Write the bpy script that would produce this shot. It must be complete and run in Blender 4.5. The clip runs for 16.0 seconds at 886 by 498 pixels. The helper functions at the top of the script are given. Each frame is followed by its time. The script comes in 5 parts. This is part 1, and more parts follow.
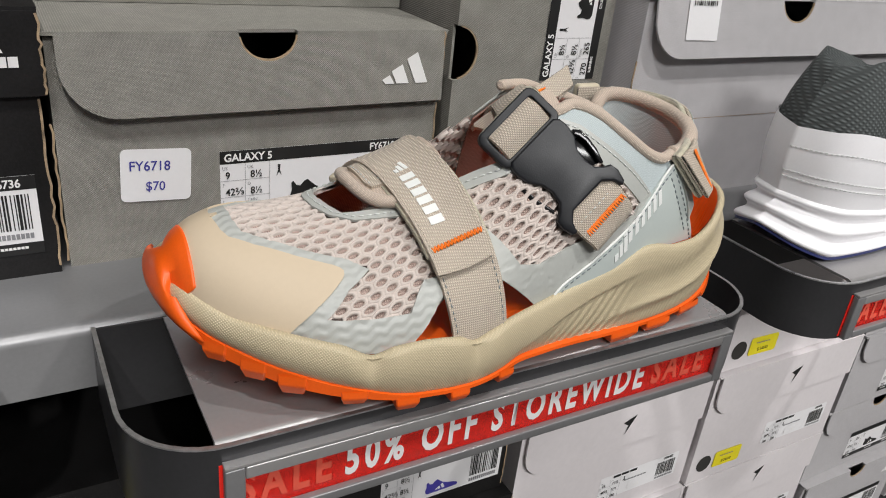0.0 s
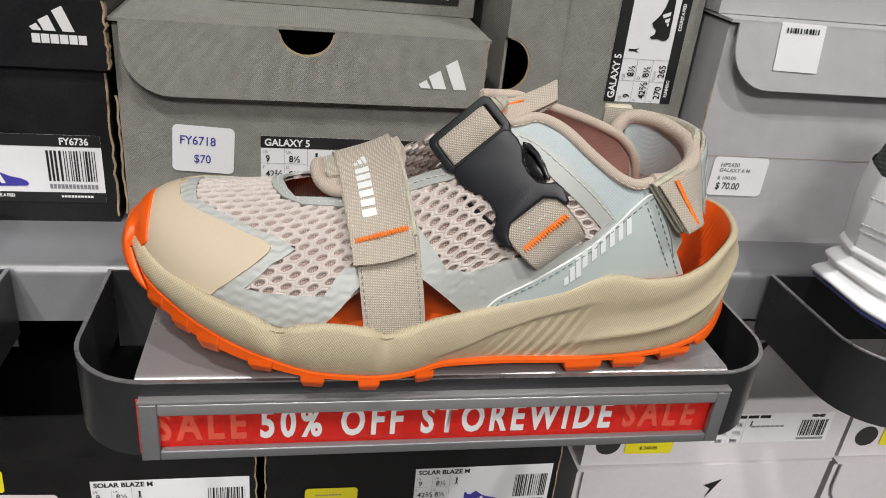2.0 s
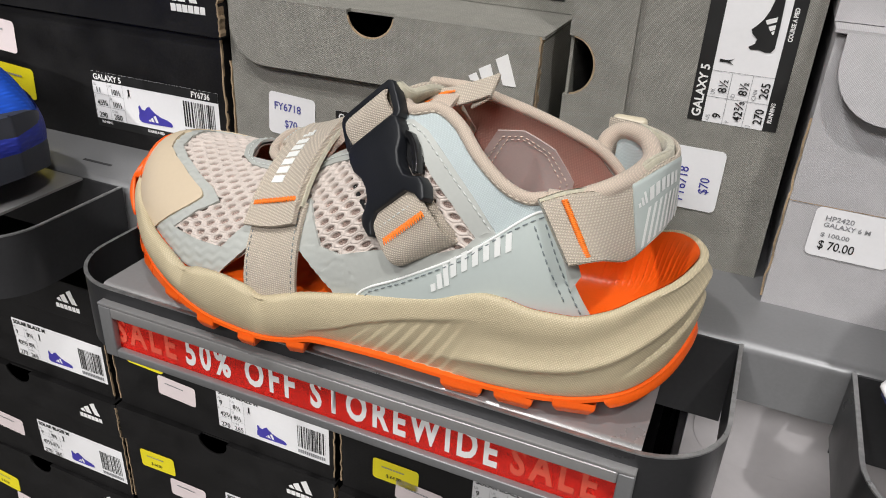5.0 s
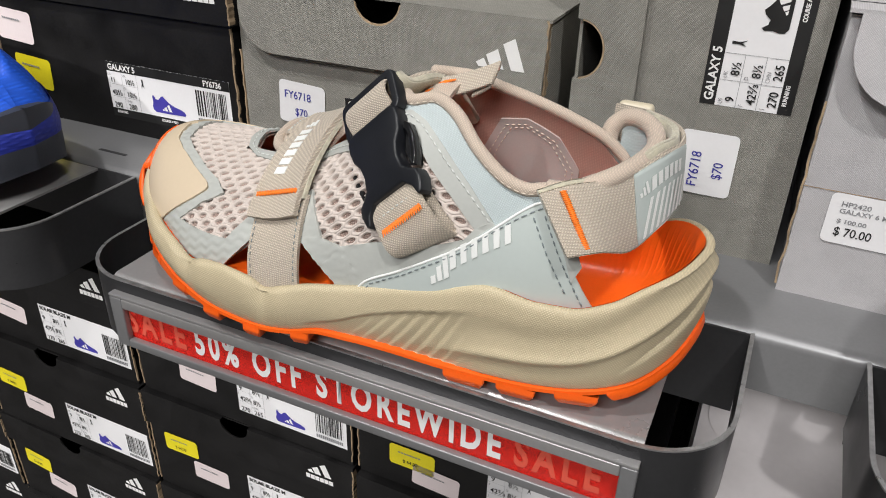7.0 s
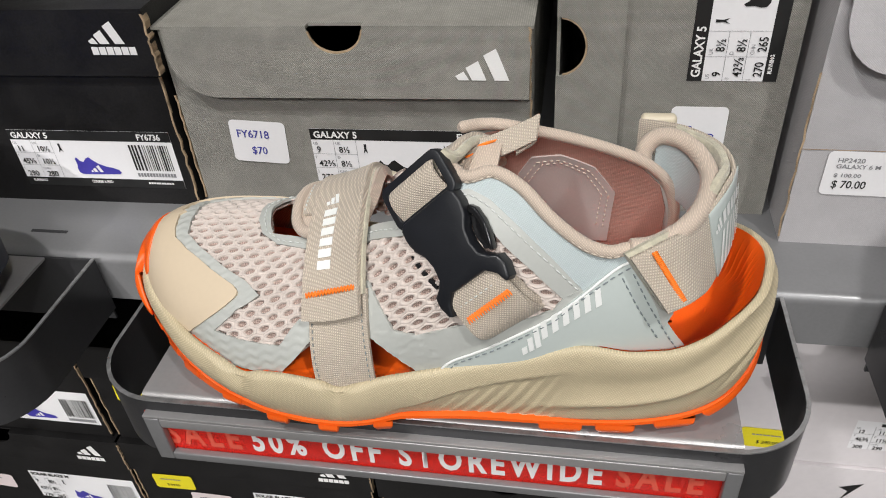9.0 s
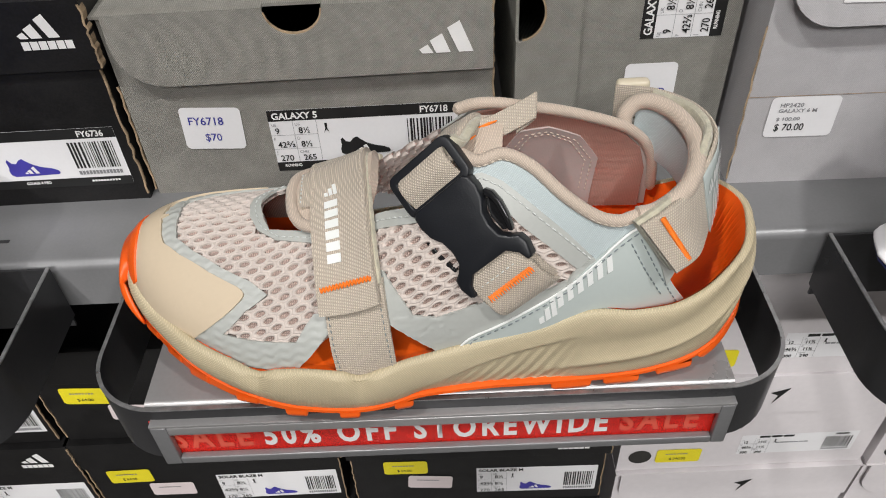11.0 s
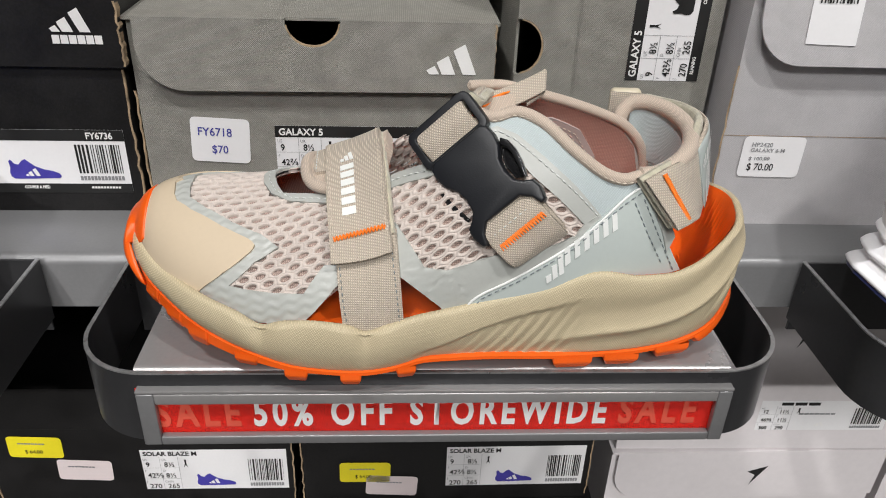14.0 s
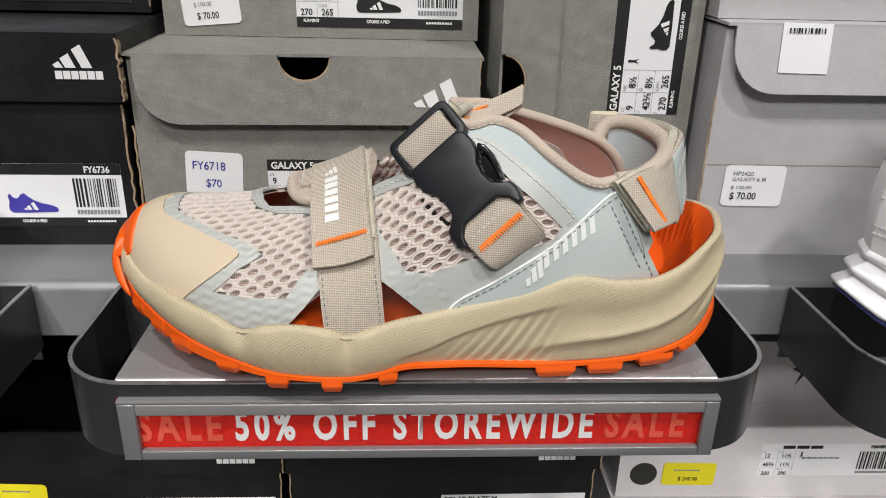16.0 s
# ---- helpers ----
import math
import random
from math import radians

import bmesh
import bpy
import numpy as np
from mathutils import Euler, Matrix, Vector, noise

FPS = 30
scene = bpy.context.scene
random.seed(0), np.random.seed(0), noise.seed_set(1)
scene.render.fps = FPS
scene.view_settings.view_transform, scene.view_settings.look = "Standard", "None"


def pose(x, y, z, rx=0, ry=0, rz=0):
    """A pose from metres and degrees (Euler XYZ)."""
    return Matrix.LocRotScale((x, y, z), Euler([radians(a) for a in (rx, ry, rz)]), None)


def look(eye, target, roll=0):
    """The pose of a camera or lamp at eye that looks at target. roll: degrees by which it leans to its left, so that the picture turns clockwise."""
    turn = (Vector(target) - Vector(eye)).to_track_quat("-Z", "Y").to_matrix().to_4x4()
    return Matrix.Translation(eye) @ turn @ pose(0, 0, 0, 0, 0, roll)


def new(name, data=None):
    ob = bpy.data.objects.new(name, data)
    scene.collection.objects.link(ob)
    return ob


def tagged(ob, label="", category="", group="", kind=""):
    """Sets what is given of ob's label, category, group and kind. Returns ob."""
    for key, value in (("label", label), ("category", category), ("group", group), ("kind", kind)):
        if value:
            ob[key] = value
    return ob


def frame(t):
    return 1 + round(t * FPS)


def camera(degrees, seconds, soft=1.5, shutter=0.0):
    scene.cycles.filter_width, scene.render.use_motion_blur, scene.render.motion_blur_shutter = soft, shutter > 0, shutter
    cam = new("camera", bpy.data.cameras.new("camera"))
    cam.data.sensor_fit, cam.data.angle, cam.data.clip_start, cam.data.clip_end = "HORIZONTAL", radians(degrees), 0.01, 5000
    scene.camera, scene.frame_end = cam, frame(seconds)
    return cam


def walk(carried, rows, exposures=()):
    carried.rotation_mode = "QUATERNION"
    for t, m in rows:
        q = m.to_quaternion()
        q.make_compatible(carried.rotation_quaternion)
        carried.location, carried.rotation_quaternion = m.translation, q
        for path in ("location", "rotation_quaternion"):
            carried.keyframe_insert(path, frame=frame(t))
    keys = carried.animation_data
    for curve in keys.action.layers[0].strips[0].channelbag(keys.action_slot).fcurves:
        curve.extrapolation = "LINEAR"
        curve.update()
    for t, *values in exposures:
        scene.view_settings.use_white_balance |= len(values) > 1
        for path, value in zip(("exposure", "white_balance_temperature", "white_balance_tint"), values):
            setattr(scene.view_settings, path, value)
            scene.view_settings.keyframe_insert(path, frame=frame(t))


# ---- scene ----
cam = camera(60.2, 16.0, soft=1.0)
METRES, EYE, TILT, LEAN, TURN = 0.7, 1.45, 0.0, 0.0, -31.9
ROWS = [
    (0.0, 0.0, 0.0, 0.0, 2.77, -26.11, -5.66),
    (0.5, 0.0332, 0.0022, -0.0001, 5.91, -26.24, -5.96),
    (1.0, 0.0748, 0.004, 0.0047, 10.56, -26.35, -6.04),
    (1.5, 0.1277, 0.0137, 0.0088, 16.3, -26.54, -5.88),
    (2.0, 0.1872, 0.0281, 0.011, 22.88, -26.56, -5.45),
    (2.5, 0.2506, 0.0529, 0.012, 29.77, -26.58, -4.89),
    (3.0, 0.3112, 0.0877, 0.0117, 36.53, -26.75, -4.23),
    (3.5, 0.3588, 0.1323, 0.0123, 42.68, -27.02, -3.62),
    (6.0, 0.4325, 0.2548, 0.0136, 57.97, -28.46, -2.36),
    (6.5, 0.4316, 0.2539, 0.0149, 57.92, -28.82, -2.07),
    (7.0, 0.4297, 0.2523, 0.0178, 56.99, -29.5, -1.36),
    (7.5, 0.4174, 0.2461, 0.0261, 54.8, -30.82, 0.0),
    (8.0, 0.3768, 0.2345, 0.0558, 50.41, -33.27, 1.83),
    (10.5, 0.2375, 0.1749, 0.1338, 31.99, -42.81, 2.97),
    (11.0, 0.2325, 0.1699, 0.1352, 30.73, -43.26, 2.36),
    (11.5, 0.2256, 0.1651, 0.1295, 30.04, -42.79, 1.62),
    (12.0, 0.2235, 0.1528, 0.1211, 29.71, -41.38, 0.82),
    (12.5, 0.2303, 0.1305, 0.1067, 29.58, -39.06, -0.06),
    (13.0, 0.2321, 0.1054, 0.0872, 29.43, -36.25, -0.93),
    (13.5, 0.2352, 0.0828, 0.0661, 29.29, -32.97, -1.59),
    (14.0, 0.2454, 0.0701, 0.0353, 29.14, -29.95, -1.95),
    (14.5, 0.2585, 0.0551, 0.0128, 29.08, -27.35, -1.95),
    (15.0, 0.2709, 0.0516, 0.0012, 29.16, -25.32, -1.72),
    (15.5, 0.2765, 0.0498, -0.006, 29.31, -23.96, -1.46),
    (16.0, 0.2761, 0.0525, -0.0088, 29.45, -23.18, -1.3),
]
walk(cam, [(t, pose(0, 0, EYE, TILT, LEAN, TURN) @ pose(METRES * x, METRES * y, METRES * z, 90 + pitch, roll, yaw)) for t, x, y, z, yaw, pitch, roll in ROWS],
     [(0, -0.16), (2, -0.12), (3.5, -0.04), (7, 0.0), (8, 0.0), (11, -0.14), (13.5, -0.11), (16, -0.05)])

# ---------------------------------------------------------------- light
# shop interior: two key spots inferred from shadows, added fill lamps, dim even ambience
world = bpy.data.worlds.new("shop_air")
world.use_nodes = True
scene.world = world
world.node_tree.nodes["Background"].inputs[0].default_value = (1.0, 0.98, 0.96, 1)
world.node_tree.nodes["Background"].inputs[1].default_value = 0.02


def spot(x, y, z, tx, ty, tz, watts, size=0.035, cone=70, tint=(1.0, 0.985, 0.965)):
    d = bpy.data.lights.new("unseen_spot", "SPOT")
    d.energy, d.shadow_soft_size, d.spot_size, d.spot_blend, d.color = watts, size, radians(cone), 0.6, tint
    o = new("unseen_spot", d)
    o.matrix_world = look((x, y, z), (tx, ty, tz))
    return o


def fill_lamp(x, y, z, sx, sy, watts):
    d = bpy.data.lights.new("fill_panel", "AREA")
    d.shape, d.size, d.size_y, d.energy, d.color = "RECTANGLE", sx, sy, watts, (1.0, 0.99, 0.98)
    o = new("fill_panel", d)
    o.matrix_world = look((x, y, z), (x, y + 0.001, 0))
    return o


spot(-0.30, -0.38, 2.85, 0.15, 0.3, 1.25, 62)
spot(0.95, -0.55, 2.85, 0.25, 0.3, 1.25, 62)
# two narrow spots with no known source, added to brighten the lower stacks
spot(0.90, -2.30, 2.85, 0.74, 0.39, 0.80, 190, cone=19)
spot(-0.60, -2.30, 2.85, -0.34, 0.39, 0.84, 270, cone=20)
# soft panel added as frontal fill for the upright faces
fill_lamp(0.2, -1.9, 2.93, 1.2, 0.6, 64)

# ---------------------------------------------------------------- helpers
BASE = {}


def thing(name, at, label, category, group="", kind=""):
    ob = new(name)
    ob.empty_display_size = 0.02
    ob.location = at
    BASE[ob] = Vector(at)
    return tagged(ob, label, category, group, kind)


def part(name, bm, material, parent=None, label="", smooth=0.0):
    """Link a bmesh, built in world metres, as one mesh under a thing or a part."""
    base = BASE[parent] if parent else Vector((0, 0, 0))
    if parent:
        bmesh.ops.transform(bm, matrix=Matrix.Translation(-base), verts=bm.verts)
    me = bpy.data.meshes.new(name)
    bm.normal_update()
    bm.to_mesh(me)
    bm.free()
    for m in material if isinstance(material, (list, tuple)) else [material]:
        me.materials.append(m)
    if smooth:
        for p in me.polygons:
            p.use_smooth = True
        me.set_sharp_from_angle(angle=radians(smooth))
    ob = new(name, me)
    if parent:
        ob.parent = parent
        BASE[ob] = base
    return tagged(ob, label) if label else ob


def block(x0, x1, y0, y1, z0, z1, bevel=0.0, seg=2, bm=None):
    b = bmesh.new()
    bmesh.ops.create_cube(b, size=1)
    bmesh.ops.transform(b, matrix=Matrix.Translation(((x0 + x1) / 2, (y0 + y1) / 2, (z0 + z1) / 2)) @ Matrix.Diagonal((x1 - x0, y1 - y0, z1 - z0, 1)), verts=b.verts)
    if bevel:
        bmesh.ops.bevel(b, geom=b.edges[:], offset=bevel, segments=seg, affect="EDGES", profile=0.5)
    return b if bm is None else merge(bm, b)


def merge(bm, other):
    me = bpy.data.meshes.new("tmp")
    other.to_mesh(me)
    other.free()
    bm.from_mesh(me)
    bpy.data.meshes.remove(me)
    return bm


def plate(points, depth, m=Matrix(), bevel=0.0):
    """A flat outline (x, z) as a slab: front at y = 0, back at y = depth, placed by m."""
    b = bmesh.new()
    f = b.faces.new([b.verts.new((x, 0, z)) for x, z in points])
    f.normal_update()
    if f.normal.y > 0:
        f.normal_flip()
    if depth:
        r = bmesh.ops.extrude_face_region(b, geom=[f])
        back = [v for v in r["geom"] if isinstance(v, bmesh.types.BMVert)]
        bmesh.ops.translate(b, vec=(0, depth, 0), verts=back)
        bmesh.ops.recalc_face_normals(b, faces=b.faces)
        if bevel:
            edges = [e for e in b.edges if all(abs(v.co.y) < 1e-9 for v in e.verts)]
            bmesh.ops.bevel(b, geom=edges, offset=bevel, segments=2, affect="EDGES", profile=0.5)
    bmesh.ops.triangulate(b, faces=[f for f in b.faces if len(f.verts) > 4])
    bmesh.ops.transform(b, matrix=m, verts=b.verts)
    return b


def rounded(x0, x1, z0, z1, r, n=5):
    pts = []
    for cx, cz, a0 in ((x1 - r, z1 - r, 0), (x0 + r, z1 - r, 90), (x0 + r, z0 + r, 180), (x1 - r, z0 + r, 270)):
        for i in range(n + 1):
            a = radians(a0 + 90 * i / n)
            pts.append((cx + r * math.cos(a), cz + r * math.sin(a)))
    return pts


def letters(body, height, m, squeeze=1.0, bold=0.0, depth=0.0, align="LEFT", spacing=1.0):
    """The words as a mesh in the plane x, z of m, baseline at its origin, capitals of that height."""
    c = bpy.data.curves.new("words", "FONT")
    c.body, c.size, c.offset, c.extrude, c.align_x, c.resolution_u = body, height / 0.7, bold, depth, align, 3
    c.space_character = spacing
    o = bpy.data.objects.new("words", c)
    me = bpy.data.meshes.new_from_object(o)
    b = bmesh.new()
    b.from_mesh(me)
    bpy.data.objects.remove(o)
    bpy.data.meshes.remove(me)
    bmesh.ops.transform(b, matrix=m @ Matrix.Diagonal((squeeze, 1, 1, 1)) @ Matrix.Rotation(radians(90), 4, "X"), verts=b.verts)
    return b


def flat(x0, x1, z0, z1, m, r=0.0):
    return plate(rounded(x0, x1, z0, z1, r) if r else [(x0, z0), (x1, z0), (x1, z1), (x0, z1)], 0, m)


def spline(xs, ys):
    """A smooth monotone curve through the pairs, as a function."""
    xs, ys = np.array(xs, float), np.array(ys, float)
    h = np.diff(xs)
    d = np.diff(ys) / h
    m = np.zeros(len(xs))
    m[0], m[-1] = d[0], d[-1]
    for i in range(1, len(xs) - 1):
        if d[i - 1] * d[i] > 0:
            w1, w2 = 2 * h[i] + h[i - 1], h[i] + 2 * h[i - 1]
            m[i] = (w1 + w2) / (w1 / d[i - 1] + w2 / d[i])

    def f(x):
        x = min(max(x, xs[0]), xs[-1])
        i = min(int(np.searchsorted(xs, x, side="right")) - 1, len(xs) - 2)
        t = (x - xs[i]) / h[i]
        return float((1 + 2 * t) * (1 - t) ** 2 * ys[i] + t * (1 - t) ** 2 * h[i] * m[i] + t * t * (3 - 2 * t) * ys[i + 1] + t * t * (t - 1) * h[i] * m[i + 1])
    return f


# ---------------------------------------------------------------- materials
def rgb(h):
    c = [int(h[i:i + 2], 16) / 255 for i in (0, 2, 4)]
    return tuple(v / 12.92 if v <= 0.04045 else ((v + 0.055) / 1.055) ** 2.4 for v in c) + (1,)


def surface(name, color, rough=0.6, metal=0.0, vary=0.12, scale=40.0, bump=0.0, bump_scale=600.0, weave=0.0, weave_scale=0.8, coat=0.0, spec=0.5, sheen=0.0, weave_angle=0.0, grain=0.5):
    m = bpy.data.materials.new(name)
    m.use_nodes = True
    nt = m.node_tree
    n, l = nt.nodes, nt.links
    b = n["Principled BSDF"]
    b.inputs["Roughness"].default_value, b.inputs["Metallic"].default_value = rough, metal
    b.inputs["Coat Weight"].default_value, b.inputs["Specular IOR Level"].default_value = coat, spec
    b.inputs["Sheen Weight"].default_value = sheen
    co = n.new("ShaderNodeTexCoord")
    no = n.new("ShaderNodeTexNoise")
    no.inputs["Scale"].default_value, no.inputs["Detail"].default_value = scale, 5
    l.new(co.outputs["Object"], no.inputs["Vector"])
    fine = n.new("ShaderNodeTexNoise")
    fine.inputs["Scale"].default_value, fine.inputs["Detail"].default_value = scale * 18, 2
    l.new(co.outputs["Object"], fine.inputs["Vector"])
    add = n.new("ShaderNodeMath")
    add.operation = "MULTIPLY_ADD"
    add.inputs[1].default_value = grain
    l.new(fine.outputs["Fac"], add.inputs[0])
    l.new(no.outputs["Fac"], add.inputs[2])
    ramp = n.new("ShaderNodeMapRange")
    ramp.inputs["From Min"].default_value, ramp.inputs["From Max"].default_value = 0.2 + grain * 0.5, 0.8 + grain * 0.5
    ramp.inputs["To Min"].default_value, ramp.inputs["To Max"].default_value = 1 - vary, 1 + vary
    l.new(add.outputs[0], ramp.inputs["Value"])
    mix = n.new("ShaderNodeVectorMath")
    mix.operation = "SCALE"
    mix.inputs[0].default_value = color[:3]
    l.new(ramp.outputs[0], mix.inputs["Scale"])
    l.new(mix.outputs[0], b.inputs["Base Color"])
    rr = n.new("ShaderNodeMapRange")
    rr.inputs["From Min"].default_value, rr.inputs["From Max"].default_value = 0.3, 0.7
    rr.inputs["To Min"].default_value, rr.inputs["To Max"].default_value = max(0.02, rough - 0.08), min(1, rough + 0.08)
    l.new(no.outputs["Fac"], rr.inputs["Value"])
    l.new(rr.outputs[0], b.inputs["Roughness"])
    height = None
    if bump:
        bn = n.new("ShaderNodeTexNoise")
        bn.inputs["Scale"].default_value, bn.inputs["Detail"].default_value = bump_scale, 3
        l.new(co.outputs["Object"], bn.inputs["Vector"])
        height = bn.outputs["Fac"]
    if weave:
        mp = n.new("ShaderNodeMapping")
        mp.inputs["Rotation"].default_value = (0, radians(weave_angle), 0)
        l.new(co.outputs["Object"], mp.inputs["Vector"])
        waves = []
        for axis in "XZ":
            w = n.new("ShaderNodeTexWave")
            w.bands_direction = axis
            w.inputs["Scale"].default_value = 314.16 / weave_scale
            l.new(mp.outputs[0], w.inputs["Vector"])
            waves.append(w.outputs["Fac"])
        p = n.new("ShaderNodeMath")
        p.operation = "MULTIPLY"
        l.new(waves[0], p.inputs[0])
        l.new(waves[1], p.inputs[1])
        height = p.outputs[0]
        # light on thread tops and shade in the gaps, put into the colour
        tone = n.new("ShaderNodeMapRange")
        tone.inputs["To Min"].default_value, tone.inputs["To Max"].default_value = 1 - weave * 0.35, 1 + weave * 0.2
        l.new(height, tone.inputs["Value"])
        mul = n.new("ShaderNodeVectorMath")
        mul.operation = "SCALE"
        l.new(mix.outputs[0], mul.inputs[0])
        l.new(tone.outputs[0], mul.inputs["Scale"])
        l.new(mul.outputs[0], b.inputs["Base Color"])
    if height:
        bu = n.new("ShaderNodeBump")
        bu.inputs["Strength"].default_value = max(bump, weave)
        bu.inputs["Distance"].default_value = 0.0004
        l.new(height, bu.inputs["Height"])
        l.new(bu.outputs[0], b.inputs["Normal"])
    return m


M = {}
M["shelf"] = surface("grey_powder_coated_steel", (0.23, 0.23, 0.235, 1), 0.38, 0.35, 0.08, 30, 0.06, 1500)
M["band"] = surface("dark_grey_painted_steel", (0.047, 0.047, 0.050, 1), 0.33, 0.45, 0.15, 25, 0.05, 1500)
M["edge"] = surface("bare_steel_edge", (0.45, 0.45, 0.45, 1), 0.35, 0.8, 0.3, 200)
M["plate"] = surface("silver_steel_plate", (0.40, 0.39, 0.39, 1), 0.34, 0.55, 0.07, 25, 0.05, 1800)
M["holder"] = surface("darker_holder_steel", (0.22, 0.22, 0.225, 1), 0.36, 0.4, 0.08, 25, 0.05, 1800)
M["red"] = surface("red_printed_card", (0.88, 0.028, 0.018, 1), 0.35, 0, 0.06, 30)
M["white_ink"] = surface("white_ink", (0.80, 0.79, 0.78, 1), 0.5, 0, 0.05, 60)
M["pale_red_ink"] = surface("pale_red_ink", (0.72, 0.10, 0.06, 1), 0.45, 0, 0.12, 60)
M["greybox"] = surface("grey_kraft_card", (0.315, 0.304, 0.270, 1), 0.78, 0, 0.16, 90, 0, 0, 0.75, 0.80, weave_angle=45, grain=1.2)
M["blackbox"] = surface("black_card", (0.0095, 0.009, 0.0092, 1), 0.5, 0, 0.4, 40, 0.2, 1200, spec=0.3, grain=0.9)
M["silverbox"] = surface("pale_grey_card", (0.480, 0.465, 0.475, 1), 0.6, 0, 0.07, 90, 0, 0, 0.30, 0.7, weave_angle=45, grain=1.2)
M["whitebox"] = surface("white_card", (0.70, 0.66, 0.67, 1), 0.35, 0, 0.06, 10, 0.05, 700)
M["kraft"] = surface("raw_board_edge", (0.33, 0.24, 0.15, 1), 0.85, 0, 0.6, 120, 0.3, 1500)
M["inside"] = surface("finger_hole_shade", (0.03, 0.028, 0.025, 1), 0.9, 0, 0.2, 40)
M["paper"] = surface("white_label_paper", (0.80, 0.79, 0.80, 1), 0.5, 0, 0.03, 30)
M["ink"] = surface("black_label_ink", (0.012, 0.012, 0.012, 1), 0.5, 0, 0.2, 60)
M["pen"] = surface("blue_pen_ink", (0.05, 0.05, 0.30, 1), 0.5, 0, 0.2, 60)
M["grey_ink"] = surface("grey_ink", (0.25, 0.25, 0.26, 1), 0.5, 0, 0.2, 60)
M["yellow"] = surface("yellow_price_sticker", (0.82, 0.70, 0.02, 1), 0.4, 0, 0.06, 40)
M["pink"] = surface("pale_sticker", (0.76, 0.66, 0.66, 1), 0.4, 0, 0.04, 40)
M["blue_print"] = surface("violet_blue_print", (0.055, 0.045, 0.33, 1), 0.5, 0, 0.2, 80)
M["wall"] = surface("painted_wall", (0.38, 0.37, 0.36, 1), 0.8, 0, 0.05, 3)
M["dark_wall"] = surface("dark_back_panel", (0.03, 0.03, 0.032, 1), 0.6, 0, 0.15, 8)
M["floor"] = surface("grey_floor", (0.25, 0.24, 0.23, 1), 0.35, 0, 0.12, 3)

# ---------------------------------------------------------------- shop shell
def setting(name, bm, material, label):
    return tagged(part(name, bm, material), label, name.split("_")[0], kind="structure")


setting("floor", block(-3, 3.5, -4, 0.9, -0.1, 0.0), M["floor"], "plain grey shop floor below the shelves")
# ceiling and south, west, east walls are unseen, added to enclose and bounce light
setting("ceiling", block(-3, 3.5, -4, 0.9, 3.0, 3.1), M["wall"], "unseen plain pale ceiling added over the shop")
setting("wall_north", block(-3, 3.5, 0.80, 0.9, 0, 3.0), M["dark_wall"], "dark back panel behind the shoe shelves")
setting("wall_south", block(-3, 3.5, -4.1, -4, 0, 3.0), M["wall"], "unseen plain pale wall added across the aisle")
setting("wall_west", block(-3.1, -3, -4, 0.9, 0, 3.0), M["wall"], "unseen plain pale end wall added to close the room")
setting("wall_east", block(3.5, 3.6, -4, 0.9, 0, 3.0), M["wall"], "unseen plain pale end wall added to close the room")

# display shelf: folded steel sheet with a rounded front edge and a lip
ZS = 1.25
YF = 0.330


def shelf_at(z, lip, x0, x1, front):
    s = thing("wall_shelf", ((x0 + x1) / 2, 0.55, z), "grey powder-coated steel shelf that carries the shoe boxes", "shelf")
    b = bmesh.new()
    prof = [(0.80, z), (front + 0.006, z)] + [(front + 0.006 - 0.006 * math.sin(radians(a)), z - 0.006 + 0.006 * math.cos(radians(a))) for a in (22, 45, 68, 90)] + [(front, z - lip), (front + 0.002, z - lip), (front + 0.002, z - 0.007), (front + 0.009, z - 0.003), (0.80, z - 0.003)]
    va = [b.verts.new((x0, y, zz)) for y, zz in prof]
    vb = [b.verts.new((x1, y, zz)) for y, zz in prof]
    for i in range(len(prof)):
        j = (i + 1) % len(prof)
        b.faces.new((va[i], va[j], vb[j], vb[i]))
    b.faces.new(va[::-1])
    b.faces.new(vb)
    bmesh.ops.recalc_face_normals(b, faces=b.faces)
    part("deck", b, M["shelf"], s, smooth=35)
    # no opening is cut: a dark strip on the deck stands for the slot's shade
    part("slot", block(-0.085, -0.060, front + 0.020, front + 0.0225, z - 0.001, z + 0.0003), M["dark_wall"], s, "bracket slot, its shade drawn as a dark strip")
    return s


shelf_at(ZS, 0.034, -1.2, 1.7, YF)
shelf_at(0.55, 0.034, -1.2, 1.7, YF)


